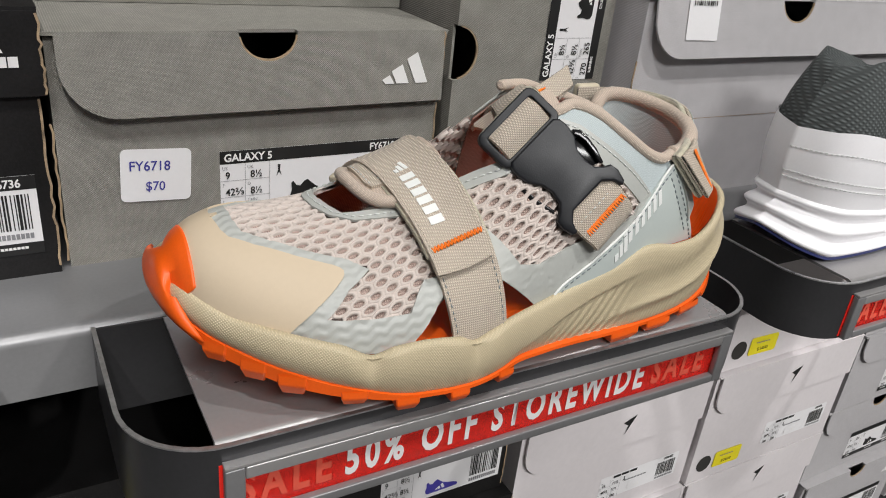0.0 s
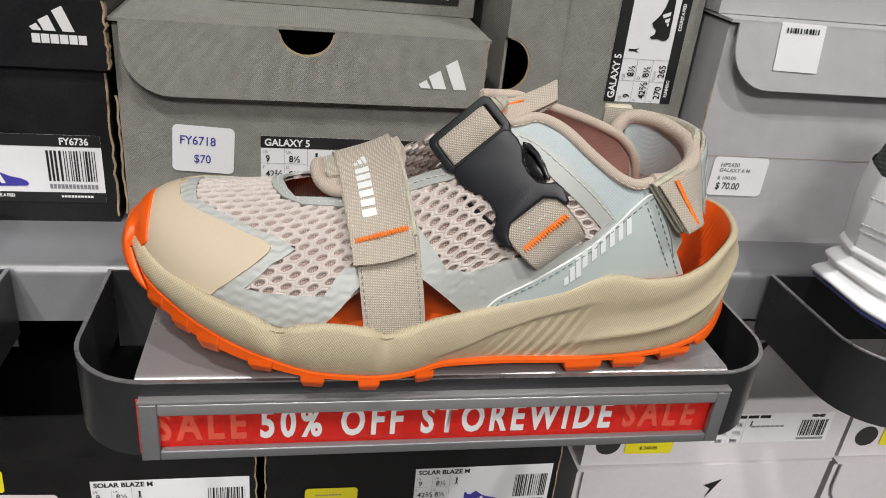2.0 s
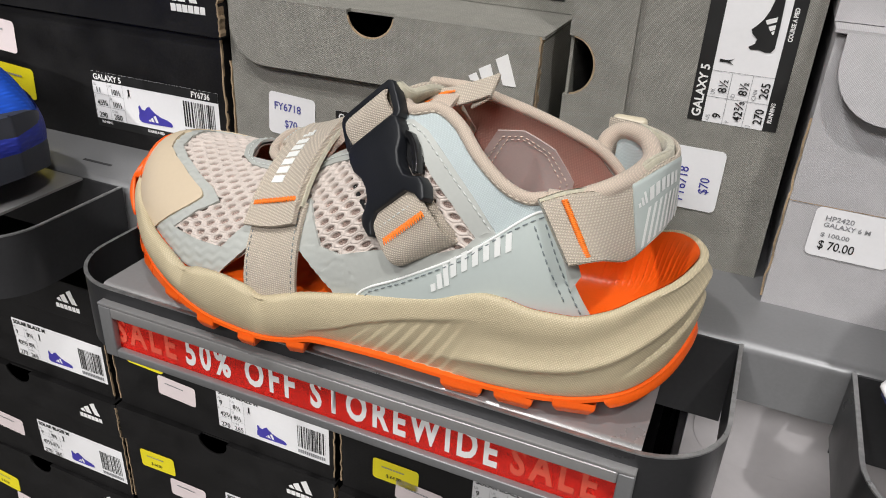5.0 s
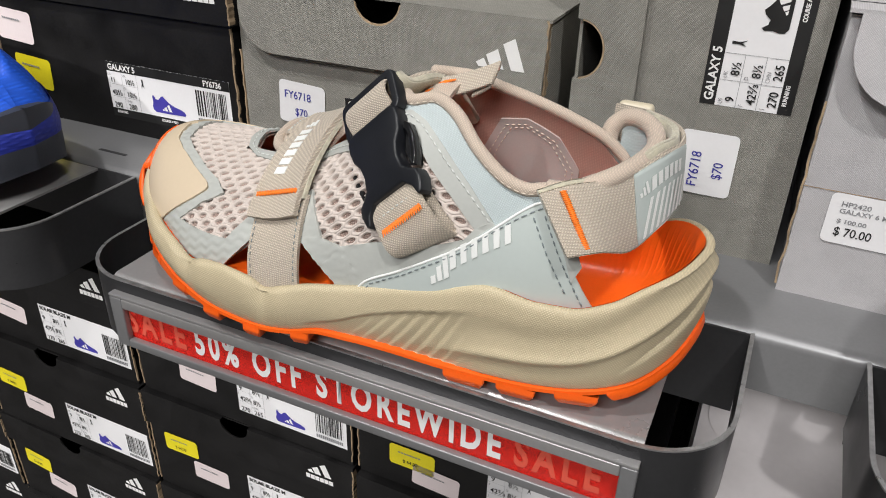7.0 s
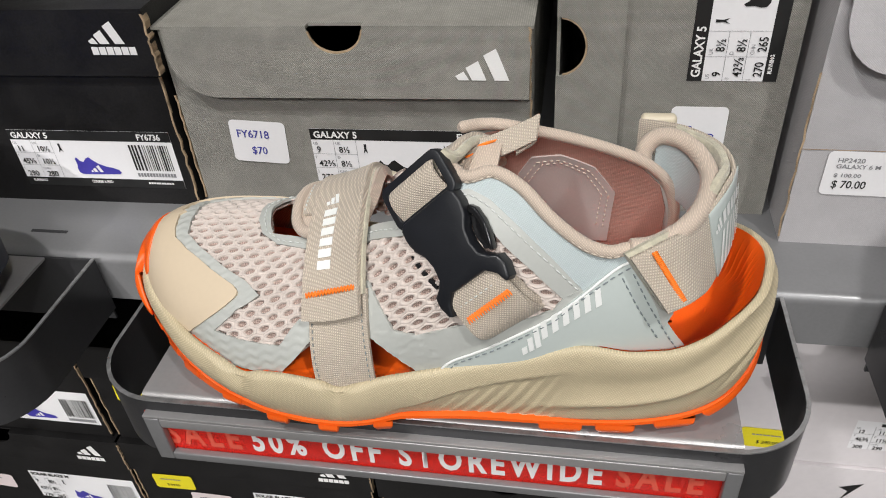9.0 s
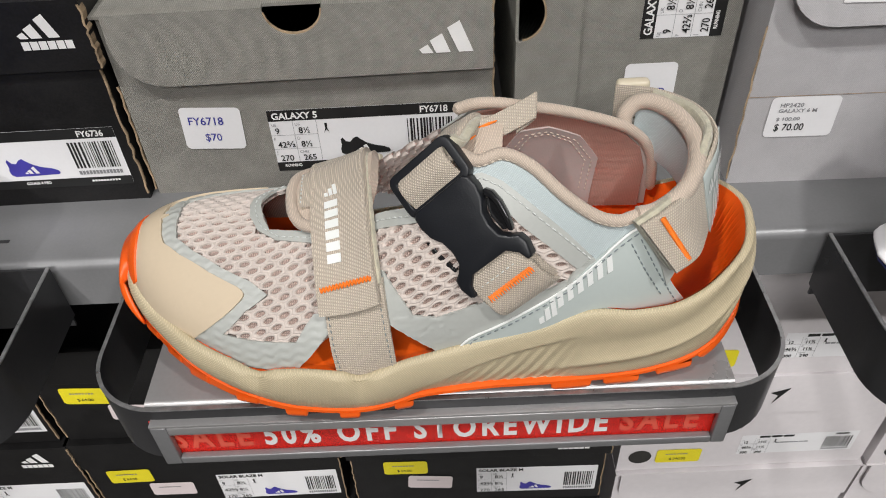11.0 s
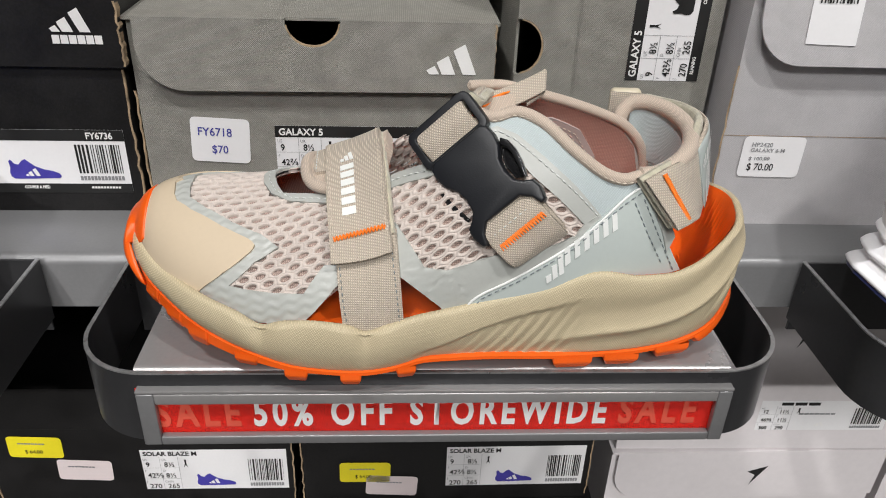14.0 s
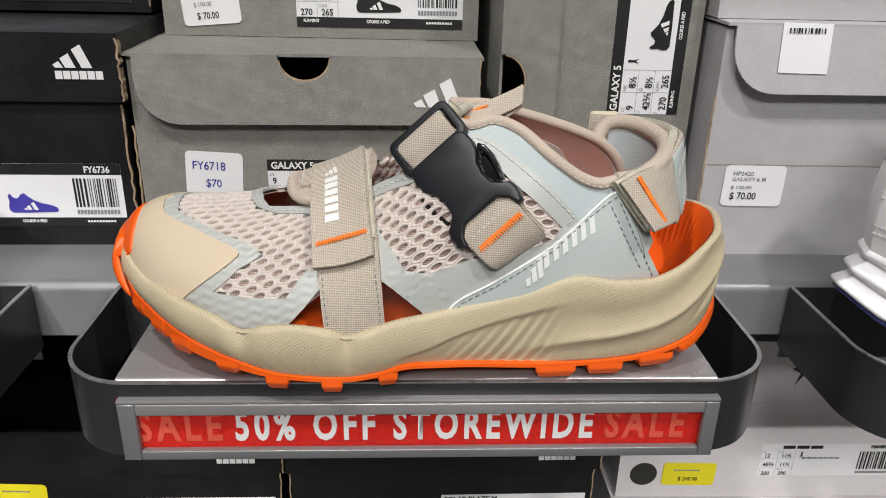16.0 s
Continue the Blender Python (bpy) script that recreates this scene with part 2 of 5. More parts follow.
# shoe trays: a bent steel band, a folded plate across it and a sign holder in front
def tray(x0, sale=True):
    x1, yb, yf, zt, zb, r, th = x0 + 0.341, 0.3275, 0.2265, ZS, ZS - 0.040, 0.036, 0.0016
    t = thing("shoe_tray", ((x0 + x1) / 2, yb, zb), "dark grey bent steel shoe tray on the shelf edge", "display tray", "shoe trays along the shelf")
    def ring(off):
        pts = [(x0 + off, yb)]
        pts += [(x0 + r - (r - off) * math.cos(radians(a)), yf + r - (r - off) * math.sin(radians(a))) for a in range(0, 91, 9)]
        pts += [(x1 - r + (r - off) * math.sin(radians(a)), yf + r - (r - off) * math.cos(radians(a))) for a in range(0, 91, 9)]
        pts += [(x1 - off, yb)]
        return pts
    o, i = ring(0), ring(th)
    b = bmesh.new()
    rows = [[b.verts.new((x, y, z)) for x, y in q] for q, z in ((o, zb), (o, zt), (i, zt), (i, zb))]
    for k in range(len(o) - 1):
        for q in range(4):
            b.faces.new((rows[q][k], rows[q][k + 1], rows[(q + 1) % 4][k + 1], rows[(q + 1) % 4][k]))
    for k in (0, -1):
        b.faces.new([rows[q][k] for q in range(4)])
    bmesh.ops.recalc_face_normals(b, faces=b.faces)
    band = part("band", b, M["band"], t, "dark grey painted steel band", smooth=35)
    # worn bare rim
    b = bmesh.new()
    ro = [b.verts.new((x, y, zt + 0.0002)) for x, y in ring(-0.0002)]
    ri = [b.verts.new((x, y, zt + 0.0002)) for x, y in ring(th + 0.0002)]
    lo = [b.verts.new((x, y, zt - 0.0006)) for x, y in ring(-0.0002)]
    for k in range(len(o) - 1):
        b.faces.new((ro[k], ro[k + 1], ri[k + 1], ri[k]))
        b.faces.new((lo[k], lo[k + 1], ro[k + 1], ro[k]))
    part("rim", b, M["edge"], band, "worn bare metal rim")
    # hook plate that hangs behind on the shelf lip
    part("back_plate", block(x0 + th, x1 - th, yb - 0.0015, yb, zb - 0.008, zt - 0.0005), M["band"], t)
    # folded plate: top, rounded front edge, short front flange
    px0, px1, pf = x0 + 0.031, x0 + 0.309, 0.2285
    prof = [(yb - 0.002, zt + 0.0003), (pf + 0.004, zt + 0.0003)] + [(pf + 0.004 - 0.004 * math.sin(radians(a)), zt + 0.0003 - 0.004 + 0.004 * math.cos(radians(a))) for a in (22, 45, 68, 90)]
    prof += [(pf, zt - 0.007), (pf + 0.0015, zt - 0.007), (pf + 0.0015, zt - 0.005), (pf + 0.005, zt - 0.0013), (yb - 0.002, zt - 0.0013)]
    b = bmesh.new()
    va = [b.verts.new((px0, y, z)) for y, z in prof]
    vb = [b.verts.new((px1, y, z)) for y, z in prof]
    for k in range(len(prof)):
        b.faces.new((va[k], va[(k + 1) % len(prof)], vb[(k + 1) % len(prof)], vb[k]))
    b.faces.new(va[::-1])
    b.faces.new(vb)
    bmesh.ops.recalc_face_normals(b, faces=b.faces)
    part("top_plate", b, M["plate"], t, "silver folded steel plate", smooth=35)
    # sign holder frame with an open window
    sx0, sx1, sz0, sz1, sy = x0 + 0.0325, x0 + 0.3095, ZS - 0.0395, ZS - 0.0075, 0.2235
    holder = part("sign_holder", block(sx0, sx1, sy - 0.0012, sy + 0.005, sz1 - 0.0012, sz1 + 0.0004, 0.0005, 2), M["plate"], t, "steel sign holder", smooth=35)
    # top rail takes the plate's silver; side and lower rails are toned darker
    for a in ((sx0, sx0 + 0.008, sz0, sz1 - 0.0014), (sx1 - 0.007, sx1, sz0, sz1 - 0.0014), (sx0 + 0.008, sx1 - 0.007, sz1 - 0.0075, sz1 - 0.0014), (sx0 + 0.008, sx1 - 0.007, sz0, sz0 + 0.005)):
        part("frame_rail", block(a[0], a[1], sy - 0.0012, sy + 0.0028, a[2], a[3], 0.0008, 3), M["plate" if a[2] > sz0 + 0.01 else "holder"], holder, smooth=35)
    sign = part("sign_card", block(sx0 - 0.0012, sx1 - 0.001, sy + 0.003, sy + 0.0036, sz0 + 0.001, sz1 - 0.001), M["red"], t, "red printed sale strip")
    for k in range(3):
        part("screw", block(px0 + 0.04 + 0.1 * k, px0 + 0.043 + 0.1 * k, pf - 0.0006, pf + 0.001, zt - 0.0066, zt - 0.0052, 0.0003), M["edge"], t)
    ft = Matrix.Translation((0, sy + 0.0028, 0))
    for body, lx, rx, ink in (("SALE", 0.0385, 0.0775, "pale_red_ink"), ("50% OFF STOREWIDE", 0.0835, 0.2515, "white_ink"), ("SALE", 0.2575, 0.2955, "pale_red_ink")):
        w = letters(body, 0.0158, Matrix(), 1.0, 0.0008, spacing=1.34)
        xs = [v.co.x for v in w.verts]
        k = (rx - lx) / (max(xs) - min(xs))
        bmesh.ops.transform(w, matrix=Matrix.Translation((x0 + lx - min(xs) * k, sy + 0.0027, ZS - 0.0308)) @ Matrix.Diagonal((k, 1, 1, 1)), verts=w.verts)
        part("lettering", w, M[ink], sign)
    return t


for tx in (-0.369, 0.021, 0.411):
    tray(tx)

# ---------------------------------------------------------------- shoe boxes
def sheared(x, z, s, w, m, y=-0.0006):
    """The maker's emblem as three plain slanted bars on a base line, w wide."""
    b = bmesh.new()
    for x0, x1, h in ((0.0, 0.24, 0.16), (0.24, 0.58, 0.37), (0.53, 1.0, 0.60)):
        lean = 0.40 * h
        foot = 0.27
        pts = [(x1 - foot, 0), (x1, 0), (x1 - lean - 0.0, h), (x1 - lean - foot * 0.86, h - 0.13)]
        if h < 0.2:
            pts = [(0.0, 0.08), (0.06, 0), (x1 + 0.02, 0), (0.16, 0.17)]
        merge(b, plate([(x + px * w, z + pz * w) for px, pz in pts], 0, m @ Matrix.Translation((0, y, 0))))
    return b


def word_bars(n, x, z, w, h, m, gap=0.22, y=-0.0006):
    """An unlettered word: n plain blocks in a row."""
    b = bmesh.new()
    step = w / n
    for i in range(n):
        merge(b, flat(x + i * step, x + i * step + step * (1 - gap), z, z + h, m @ Matrix.Translation((0, y, 0))))
    return b


def bars(x0, x1, z0, z1, m, seed, y=-0.0006):
    rng = random.Random(seed)
    b = bmesh.new()
    x = x0
    while x < x1:
        wd = rng.choice((0.0005, 0.0009, 0.0013))
        merge(b, flat(x, min(x + wd, x1), z0, z1, m @ Matrix.Translation((0, y, 0))))
        x += wd + rng.choice((0.0005, 0.0008, 0.0012))
    return b


def flap_frame(m, h, gape):
    """The box's frame swung out about the top front edge, for a lid flap that gapes."""
    return m @ Matrix.Translation((0, 0, h)) @ Matrix.Rotation(radians(-gape), 4, "X") @ Matrix.Translation((0, 0, -h))


def card_box(m, w, h, d, lid, style, mat, label, flap_drop=0.0, notch=None, name="shoe_box", edge=True, gape=0.0):
    """Card shoe box. Local frame: front face in the plane y = 0, x right, z up. style: lid (lift-off) or flap (hinged)."""
    at = m @ Vector((w / 2, d / 2, 0))
    t = thing(name, at, label, "shoe box", "boxes on the shelves")
    th = 0.0018
    top = h - 0.0018
    nz = h - 0.024 if notch else top
    panels = [("side_panel", (0, th, th, d - th, 0, top)), ("side_panel", (w - th, w, th, d - th, 0, top)), ("back_panel", (0, w, d - th, d, 0, top)), ("base_panel", (th, w - th, th, d - th, 0, th))]
    for pn, a in panels:
        b = block(*a)
        bmesh.ops.transform(b, matrix=m, verts=b.verts)
        part(pn, b, mat, t)
    pts = [(0, 0), (w, 0), (w, top)]
    if notch:
        pts += [(notch[1] + 0.004, top), (notch[1] + 0.004, nz), (notch[0] - 0.004, nz), (notch[0] - 0.004, top)]
    part("front_panel", plate(pts + [(0, top)], th, m), mat, t)
    o = 0.0032 if style == "lid" else 0.0012
    pts = []
    if style == "lid":
        lo = h - lid
        pts = [(-o, lo), (w + o, lo), (w + o, h)]
    else:
        lo, r = h - lid, min(0.026, lid * 0.7)
        pts = [(0.004 + r - r * math.sin(radians(a)), lo + r - r * math.cos(radians(a))) for a in range(90, -1, -10)]
        pts += [(w - 0.001, lo + 0.001), (w - 0.0005, h)]
    if notch:
        c, rr = (notch[0] + notch[1]) / 2, (notch[1] - notch[0]) / 2
        pts += [(c + rr * math.cos(radians(a)), h - 0.9 * rr * math.sin(radians(a))) for a in range(0, 181, 12)]
    pts += [(-o if style == "lid" else 0.004, h)]
    lidp = part("lid", plate(pts, 0.0016, flap_frame(m, h, gape) @ Matrix.Translation((0, -0.0042, 0)), 0.0003), mat, t)
    if notch and style == "flap":
        arc = [radians(a) for a in range(4, 177, 12)]
        rim = [(c + rr * math.cos(a), h - 0.9 * rr * math.sin(a)) for a in arc] + [(c + (rr - 0.0008) * math.cos(a), h - 0.9 * (rr - 0.0012) * math.sin(a)) for a in reversed(arc)]
        part("cut_edge", plate(rim, 0.0012, flap_frame(m, h, gape) @ Matrix.Translation((0, -0.0040, 0))), M["kraft"], lidp, "raw board cut edge")
    pts = [(-o, 0.0042), (-o, -d - o), (w + o, -d - o), (w + o, 0.0042)]
    if notch:
        pts += [(notch[1], 0.0042), (notch[1], -0.001), (notch[0], -0.001), (notch[0], 0.0042)]
    part("lid_top", plate(pts, 0.0018, m @ Matrix.Translation((0, 0, h - 0.0002)) @ Matrix.Rotation(radians(90), 4, "X")), mat, lidp)
    if style == "lid":
        for x0, x1 in ((-o, -o + 0.0015), (w + o - 0.0015, w + o)):
            b = block(x0, x1, -0.0026, d, h - lid, h - 0.0003)
            bmesh.ops.transform(b, matrix=m, verts=b.verts)
            part("lid_side", b, mat, lidp)
    if edge:
        rng = random.Random(int(w * 1e5 + at.x * 1e4))
        for x0, z0, z1 in (((w + o - 0.0001, h - lid + 0.001, h - 0.001) if style == "lid" else (w - 0.0008, h - lid, h + 0.001)), (w - 0.0002, 0.004, h - lid - 0.002), (-0.0008, 0.004, h - lid - 0.002)):
            b = bmesh.new()
            n = 16
            prev = None
            for i in range(n + 1):
                z = z0 + (z1 - z0) * i / n
                wob = rng.uniform(-0.0007, 0.0006)
                yy = -0.0048 if z > h - lid - 0.001 else -0.0006
                row = [b.verts.new((x0 - 0.0006 + wob, yy, z)), b.verts.new((x0 + 0.0005 + wob, yy, z)), b.verts.new((x0 + 0.0005 + wob, 0.001, z))]
                if prev:
                    for k in range(2):
                        b.faces.new((prev[k], prev[k + 1], row[k + 1], row[k]))
                prev = row
            bmesh.ops.transform(b, matrix=m, verts=b.verts)
            part("worn_edge", b, M["kraft"], t, "frayed raw board edge")
    return t


def shoe_print(x, z, w, m, y=-0.0007):
    pts = [(0.01, 0.05), (0.0, 0.14), (0.03, 0.24), (0.02, 0.38), (0.06, 0.42), (0.12, 0.33), (0.20, 0.31), (0.28, 0.40), (0.35, 0.43), (0.41, 0.37), (0.52, 0.28), (0.68, 0.21), (0.86, 0.17), (0.97, 0.12), (1.0, 0.06), (0.97, 0.02), (0.40, 0.0), (0.08, 0.0)]
    return plate([(x + px * w, z + pz * w) for px, pz in pts], 0, m @ Matrix.Translation((0, y, 0)))


def size_label(t, m, x, z, w, h, name="", code="", sizes=(), colour="blue_print", head="ink", foot=True, plain=False, seed=1):
    """Paper size label on a box front: heading strip, size grid, shoe picture, bar code and foot strip."""
    lab = part("label", flat(x, x + w, z, z + h, m @ Matrix.Translation((0, -0.0003, 0))), M["paper"], t, "printed size label")
    hs, fs = h * 0.17, (h * 0.15 if foot else 0)
    if head == "ink":
        part("strip", flat(x, x + w, z + h - hs, z + h, m @ Matrix.Translation((0, -0.0005, 0))), M["ink"], lab)
        if foot:
            part("strip", flat(x, x + w, z, z + fs, m @ Matrix.Translation((0, -0.0005, 0))), M["ink"], lab)
    ht = hs * 0.58
    put = lambda s, px, pz, hh, ink, bold=0.0, sq=0.95: part("print", letters(s, hh, m @ Matrix.Translation((px, -0.0008, pz)), sq, bold), M[ink], lab)
    if name:
        put(name, x + w * 0.02, z + h - hs * 0.80, ht, "white_ink" if head == "ink" else "ink", 0.00018)
    if code:
        put(code, x + w * 0.80, z + h - hs * 0.80, ht, "white_ink" if head == "ink" else "ink", 0.00015, 0.88)
    if head == "ink" and foot:
        put("RUNNING", x + w * 0.04, z + fs * 0.5, fs * 0.30, "white_ink", 0.0001, 0.8)
        put("COURSE A PIED", x + w * 0.42, z + fs * 0.5, fs * 0.30, "white_ink", 0.0001, 0.8)
        part("code_print", word_bars(10, x + w * 0.78, z + fs * 0.5, w * 0.16, fs * 0.22, m, 0.2, -0.0008), M["white_ink"], lab)
    gh = (h - hs - fs) / 3
    cw = w * 0.125
    b = bmesh.new()
    for i in range(1, 3):
        merge(b, flat(x, x + 2 * cw, z + fs + i * gh - 0.0001, z + fs + i * gh + 0.0001, m @ Matrix.Translation((0, -0.0006, 0))))
    for i in (1, 2):
        merge(b, flat(x + i * cw - 0.0001, x + i * cw + 0.0001, z + fs, z + h - hs, m @ Matrix.Translation((0, -0.0006, 0))))
    part("grid_line", b, M["grey_ink"], lab)
    for i, s in enumerate(sizes):
        put(("US", "UK", "F", "D", "J", "CHN")[i], x + (i % 2) * cw + cw * 0.08, z + h - hs - gh * (i // 2 + 0.34), gh * 0.20, "grey_ink", 0.0, 0.9)
        put(s, x + (i % 2) * cw + cw * 0.2, z + h - hs - gh * (i // 2 + 0.88), gh * 0.42, "ink", 0.00008, 0.9)
    part("picture", shoe_print(x + w * 0.36, z + fs + gh * 0.35, w * 0.27, m), M[colour], lab, "printed shoe picture")
    b = sheared(x + w * 0.44, z + fs + gh * 0.55, 0, w * 0.08, m, -0.0009)
    part("picture_mark", b, M["white_ink"], lab)
    part("figure", plate([(x + w * 0.285, z + fs + gh * 2.05), (x + w * 0.294, z + fs + gh * 2.4), (x + w * 0.292, z + fs + gh * 2.75), (x + w * 0.306, z + fs + gh * 2.75), (x + w * 0.304, z + fs + gh * 2.4), (x + w * 0.313, z + fs + gh * 2.05), (x + w * 0.299, z + fs + gh * 2.28)], 0, m @ Matrix.Translation((0, -0.0007, 0))), M["ink"], lab)
    tagged(part("bar_code", bars(x + w * 0.73, x + w * 0.97, z + fs + gh * 0.75, z + fs + gh * 2.75, m, seed), M["ink"], lab), kind="stuff")
    part("code_print", word_bars(13, x + w * 0.73, z + fs + gh * 0.25, w * 0.24, gh * 0.3, m), M["grey_ink"], lab)
    return lab


def sticker(t, m, x, z, w, h, mat, turn=0.0, lines=(), r=0.003, rough=0.0):
    q = m @ Matrix.Translation((x, -0.0008 - rough, z)) @ Matrix.Rotation(radians(turn), 4, "Y")
    s = part("sticker", flat(0, w, 0, h, q, r), M[mat], t, {"yellow": "yellow price sticker", "pink": "pale blank sticker", "paper": "white price sticker"}[mat])
    for body, px, pz, hh, ink, sq in lines:
        part("print", letters(body, hh, q @ Matrix.Translation((px, -0.0003, pz)), sq, 0.00006), M[ink], s)
    return s


def price_bars(t, m, x, z, w, h, mat="yellow", turn=0.0, price=""):
    s = sticker(t, m, x, z, w, h, mat, turn)
    q = m @ Matrix.Translation((x, -0.0008, z)) @ Matrix.Rotation(radians(turn), 4, "Y")
    part("print", word_bars(8, w * 0.2, h * 0.66, w * 0.5, h * 0.06, q), M["grey_ink"], s)
    if price:
        part("print", letters(price, h * 0.17, q @ Matrix.Translation((w * 0.3, -0.0005, h * 0.22)), 0.85), M["ink"], s)


FRONT = 0.3905
SZ = ("9", "8½", "42⅔", "8½", "270", "265")


def tr(x, y, z, turn=0.0):
    return Matrix.Translation((x, y, z)) @ Matrix.Rotation(radians(turn), 4, "Z")


# --- on the display shelf
# grey box, hinged lid with half-round finger hole
m = tr(0.0195, FRONT, ZS, 0.6)
g1 = card_box(m, 0.2085, 0.1185, 0.32, 0.040, "flap", M["greybox"], "grey textured card shoe box with hinged lid, upright on shelf", notch=(0.088, 0.119), gape=5.0)
part("emblem", sheared(0.168, 0.0905, 0, 0.029, flap_frame(m, 0.1185, 5.0), -0.0048), M["white_ink"], g1, "white printed three-bar emblem")
size_label(g1, m, 0.0775, 0.013, 0.110, 0.043, "GALAXY 5", "FY6718", SZ, "ink", seed=3)
sticker(g1, m, 0.0265, 0.033, 0.035, 0.0285, "paper", 3, (("FY6718", 0.004, 0.017, 0.0052, "pen", 0.9), ("$70", 0.012, 0.006, 0.0050, "pen", 0.9)))
# grey box on top of it
m = tr(0.0225, 0.462, ZS + 0.1205, -1.5)
g2 = card_box(m, 0.2085, 0.1185, 0.30, 0.040, "flap", M["greybox"], "grey textured card shoe box lying on another box", edge=False)
size_label(g2, m, 0.088, 0.007, 0.110, 0.043, "GALAXY 5", "", SZ, "ink", seed=4)
sticker(g2, m, 0.014, 0.0055, 0.038, 0.030, "paper", -5, (("$ 70.00", 0.009, 0.004, 0.0042, "ink", 0.8), ("$ 100.00", 0.008, 0.012, 0.0026, "grey_ink", 0.9), ("GALAXY 5", 0.006, 0.019, 0.003, "grey_ink", 0.9)))
# black boxes beside it
m = tr(-0.2075, FRONT - 0.007, ZS, 0.8)
k1 = card_box(m, 0.2225, 0.130, 0.32, 0.038, "lid", M["blackbox"], "black card shoe box with lift-off lid on shelf")
part("emblem", sheared(0.1885, 0.1120, 0, 0.022, m, -0.0048), M["white_ink"], k1, "white printed three-bar emblem")
for i in range(6):
    part("emblem_word", word_bars(1, 0.189 + 0.00458 * i, 0.1055, 0.00458, 0.0048, m, 0.12, -0.0048), M["white_ink"], k1)
size_label(k1, m, 0.1060, 0.0125, 0.110, 0.041, "GALAXY 5", "FY6736", ("11", "10½", "45⅓", "10½", "290", "280"), "blue_print", seed=5)
price_bars(k1, m, 0.012, 0.024, 0.036, 0.024, "yellow", 4)
price_bars(k1, m, 0.002, 0.058, 0.036, 0.024, "pink", 4)
m = tr(-0.21, 0.470, ZS + 0.1335, 0)
k2 = card_box(m, 0.2225, 0.130, 0.30, 0.038, "lid", M["blackbox"], "black card shoe box stacked on another black box")
size_label(k2, m, 0.100, 0.006, 0.110, 0.041, "GALAXY 5", "", SZ, "blue_print", seed=6)
m = tr(-0.46, FRONT + 0.004, ZS, 0)
k3 = card_box(m, 0.2225, 0.130, 0.32, 0.038, "lid", M["blackbox"], "black card shoe box beside another black box")
# grey box standing on its side: its lid faces the neighbour, its print runs upwards
m = tr(0.2420, FRONT + 0.0105, ZS) @ Matrix.Rotation(radians(-90), 4, "Y") @ Matrix.Translation((0, 0, -0.1205))
g3 = card_box(m, 0.2085, 0.1205, 0.32, 0.034, "flap", M["greybox"], "grey textured card shoe box standing on its narrow side", notch=(0.0885, 0.121), edge=False)
size_label(g3, m, 0.0850, 0.0085, 0.110, 0.0450, "GALAXY 5", "", SZ, "ink", seed=7)
sticker(g3, m, 0.034, 0.029, 0.036, 0.030, "paper", 0, (("FY6718", 0.004, 0.018, 0.0052, "pen", 0.9), ("$70", 0.010, 0.006, 0.0050, "pen", 0.9)))
# pale grey box with hinged lid
m = tr(0.3675, FRONT - 0.015, ZS, -0.6)
s1 = card_box(m, 0.285, 0.1435, 0.32, 0.039, "flap", M["silverbox"], "pale grey card shoe box with hinged lid, on shelf", notch=(0.123, 0.157), gape=9.0)
sticker(s1, m, 0.0130, 0.0335, 0.0385, 0.0265, "paper", 0.5, (("HP2420", 0.005, 0.020, 0.0026, "grey_ink", 1.1), ("GALAXY 6 M", 0.005, 0.0165, 0.0024, "grey_ink", 1.1), ("$ 100.00", 0.005, 0.0112, 0.0022, "grey_ink", 1.2), ("$ 70.00", 0.005, 0.0045, 0.0046, "ink", 0.85)))
sq = sticker(s1, flap_frame(m, 0.1435, 9.0), 0.0300, 0.1170, 0.0290, 0.0280, "paper", 1.0, (), 0.0006, 0.0042)
part("print", bars(0.034, 0.056, 0.139, 0.142, flap_frame(m, 0.1435, 9.0), 9, -0.0056), M["ink"], sq)
part("crease", flat(0.0, 0.285, 0.0600, 0.0604, m @ Matrix.Translation((0, -0.0004, 0))), M["kraft"], s1)
size_label(s1, m, 0.200, 0.012, 0.075, 0.030, "", "", ("11", "10½", "46", "11", "290", "280"), "grey_ink", head="none", foot=False, seed=8)
m = tr(0.366, FRONT - 0.002, ZS + 0.1455, 0)
s2 = card_box(m, 0.285, 0.1185, 0.30, 0.039, "flap", M["silverbox"], "pale grey card shoe box lying on another pale box", edge=False)
m = tr(0.672, FRONT, ZS, 0)
s3 = card_box(m, 0.285, 0.1435, 0.32, 0.039, "flap", M["silverbox"], "pale grey card shoe box further along the shelf", edge=False)

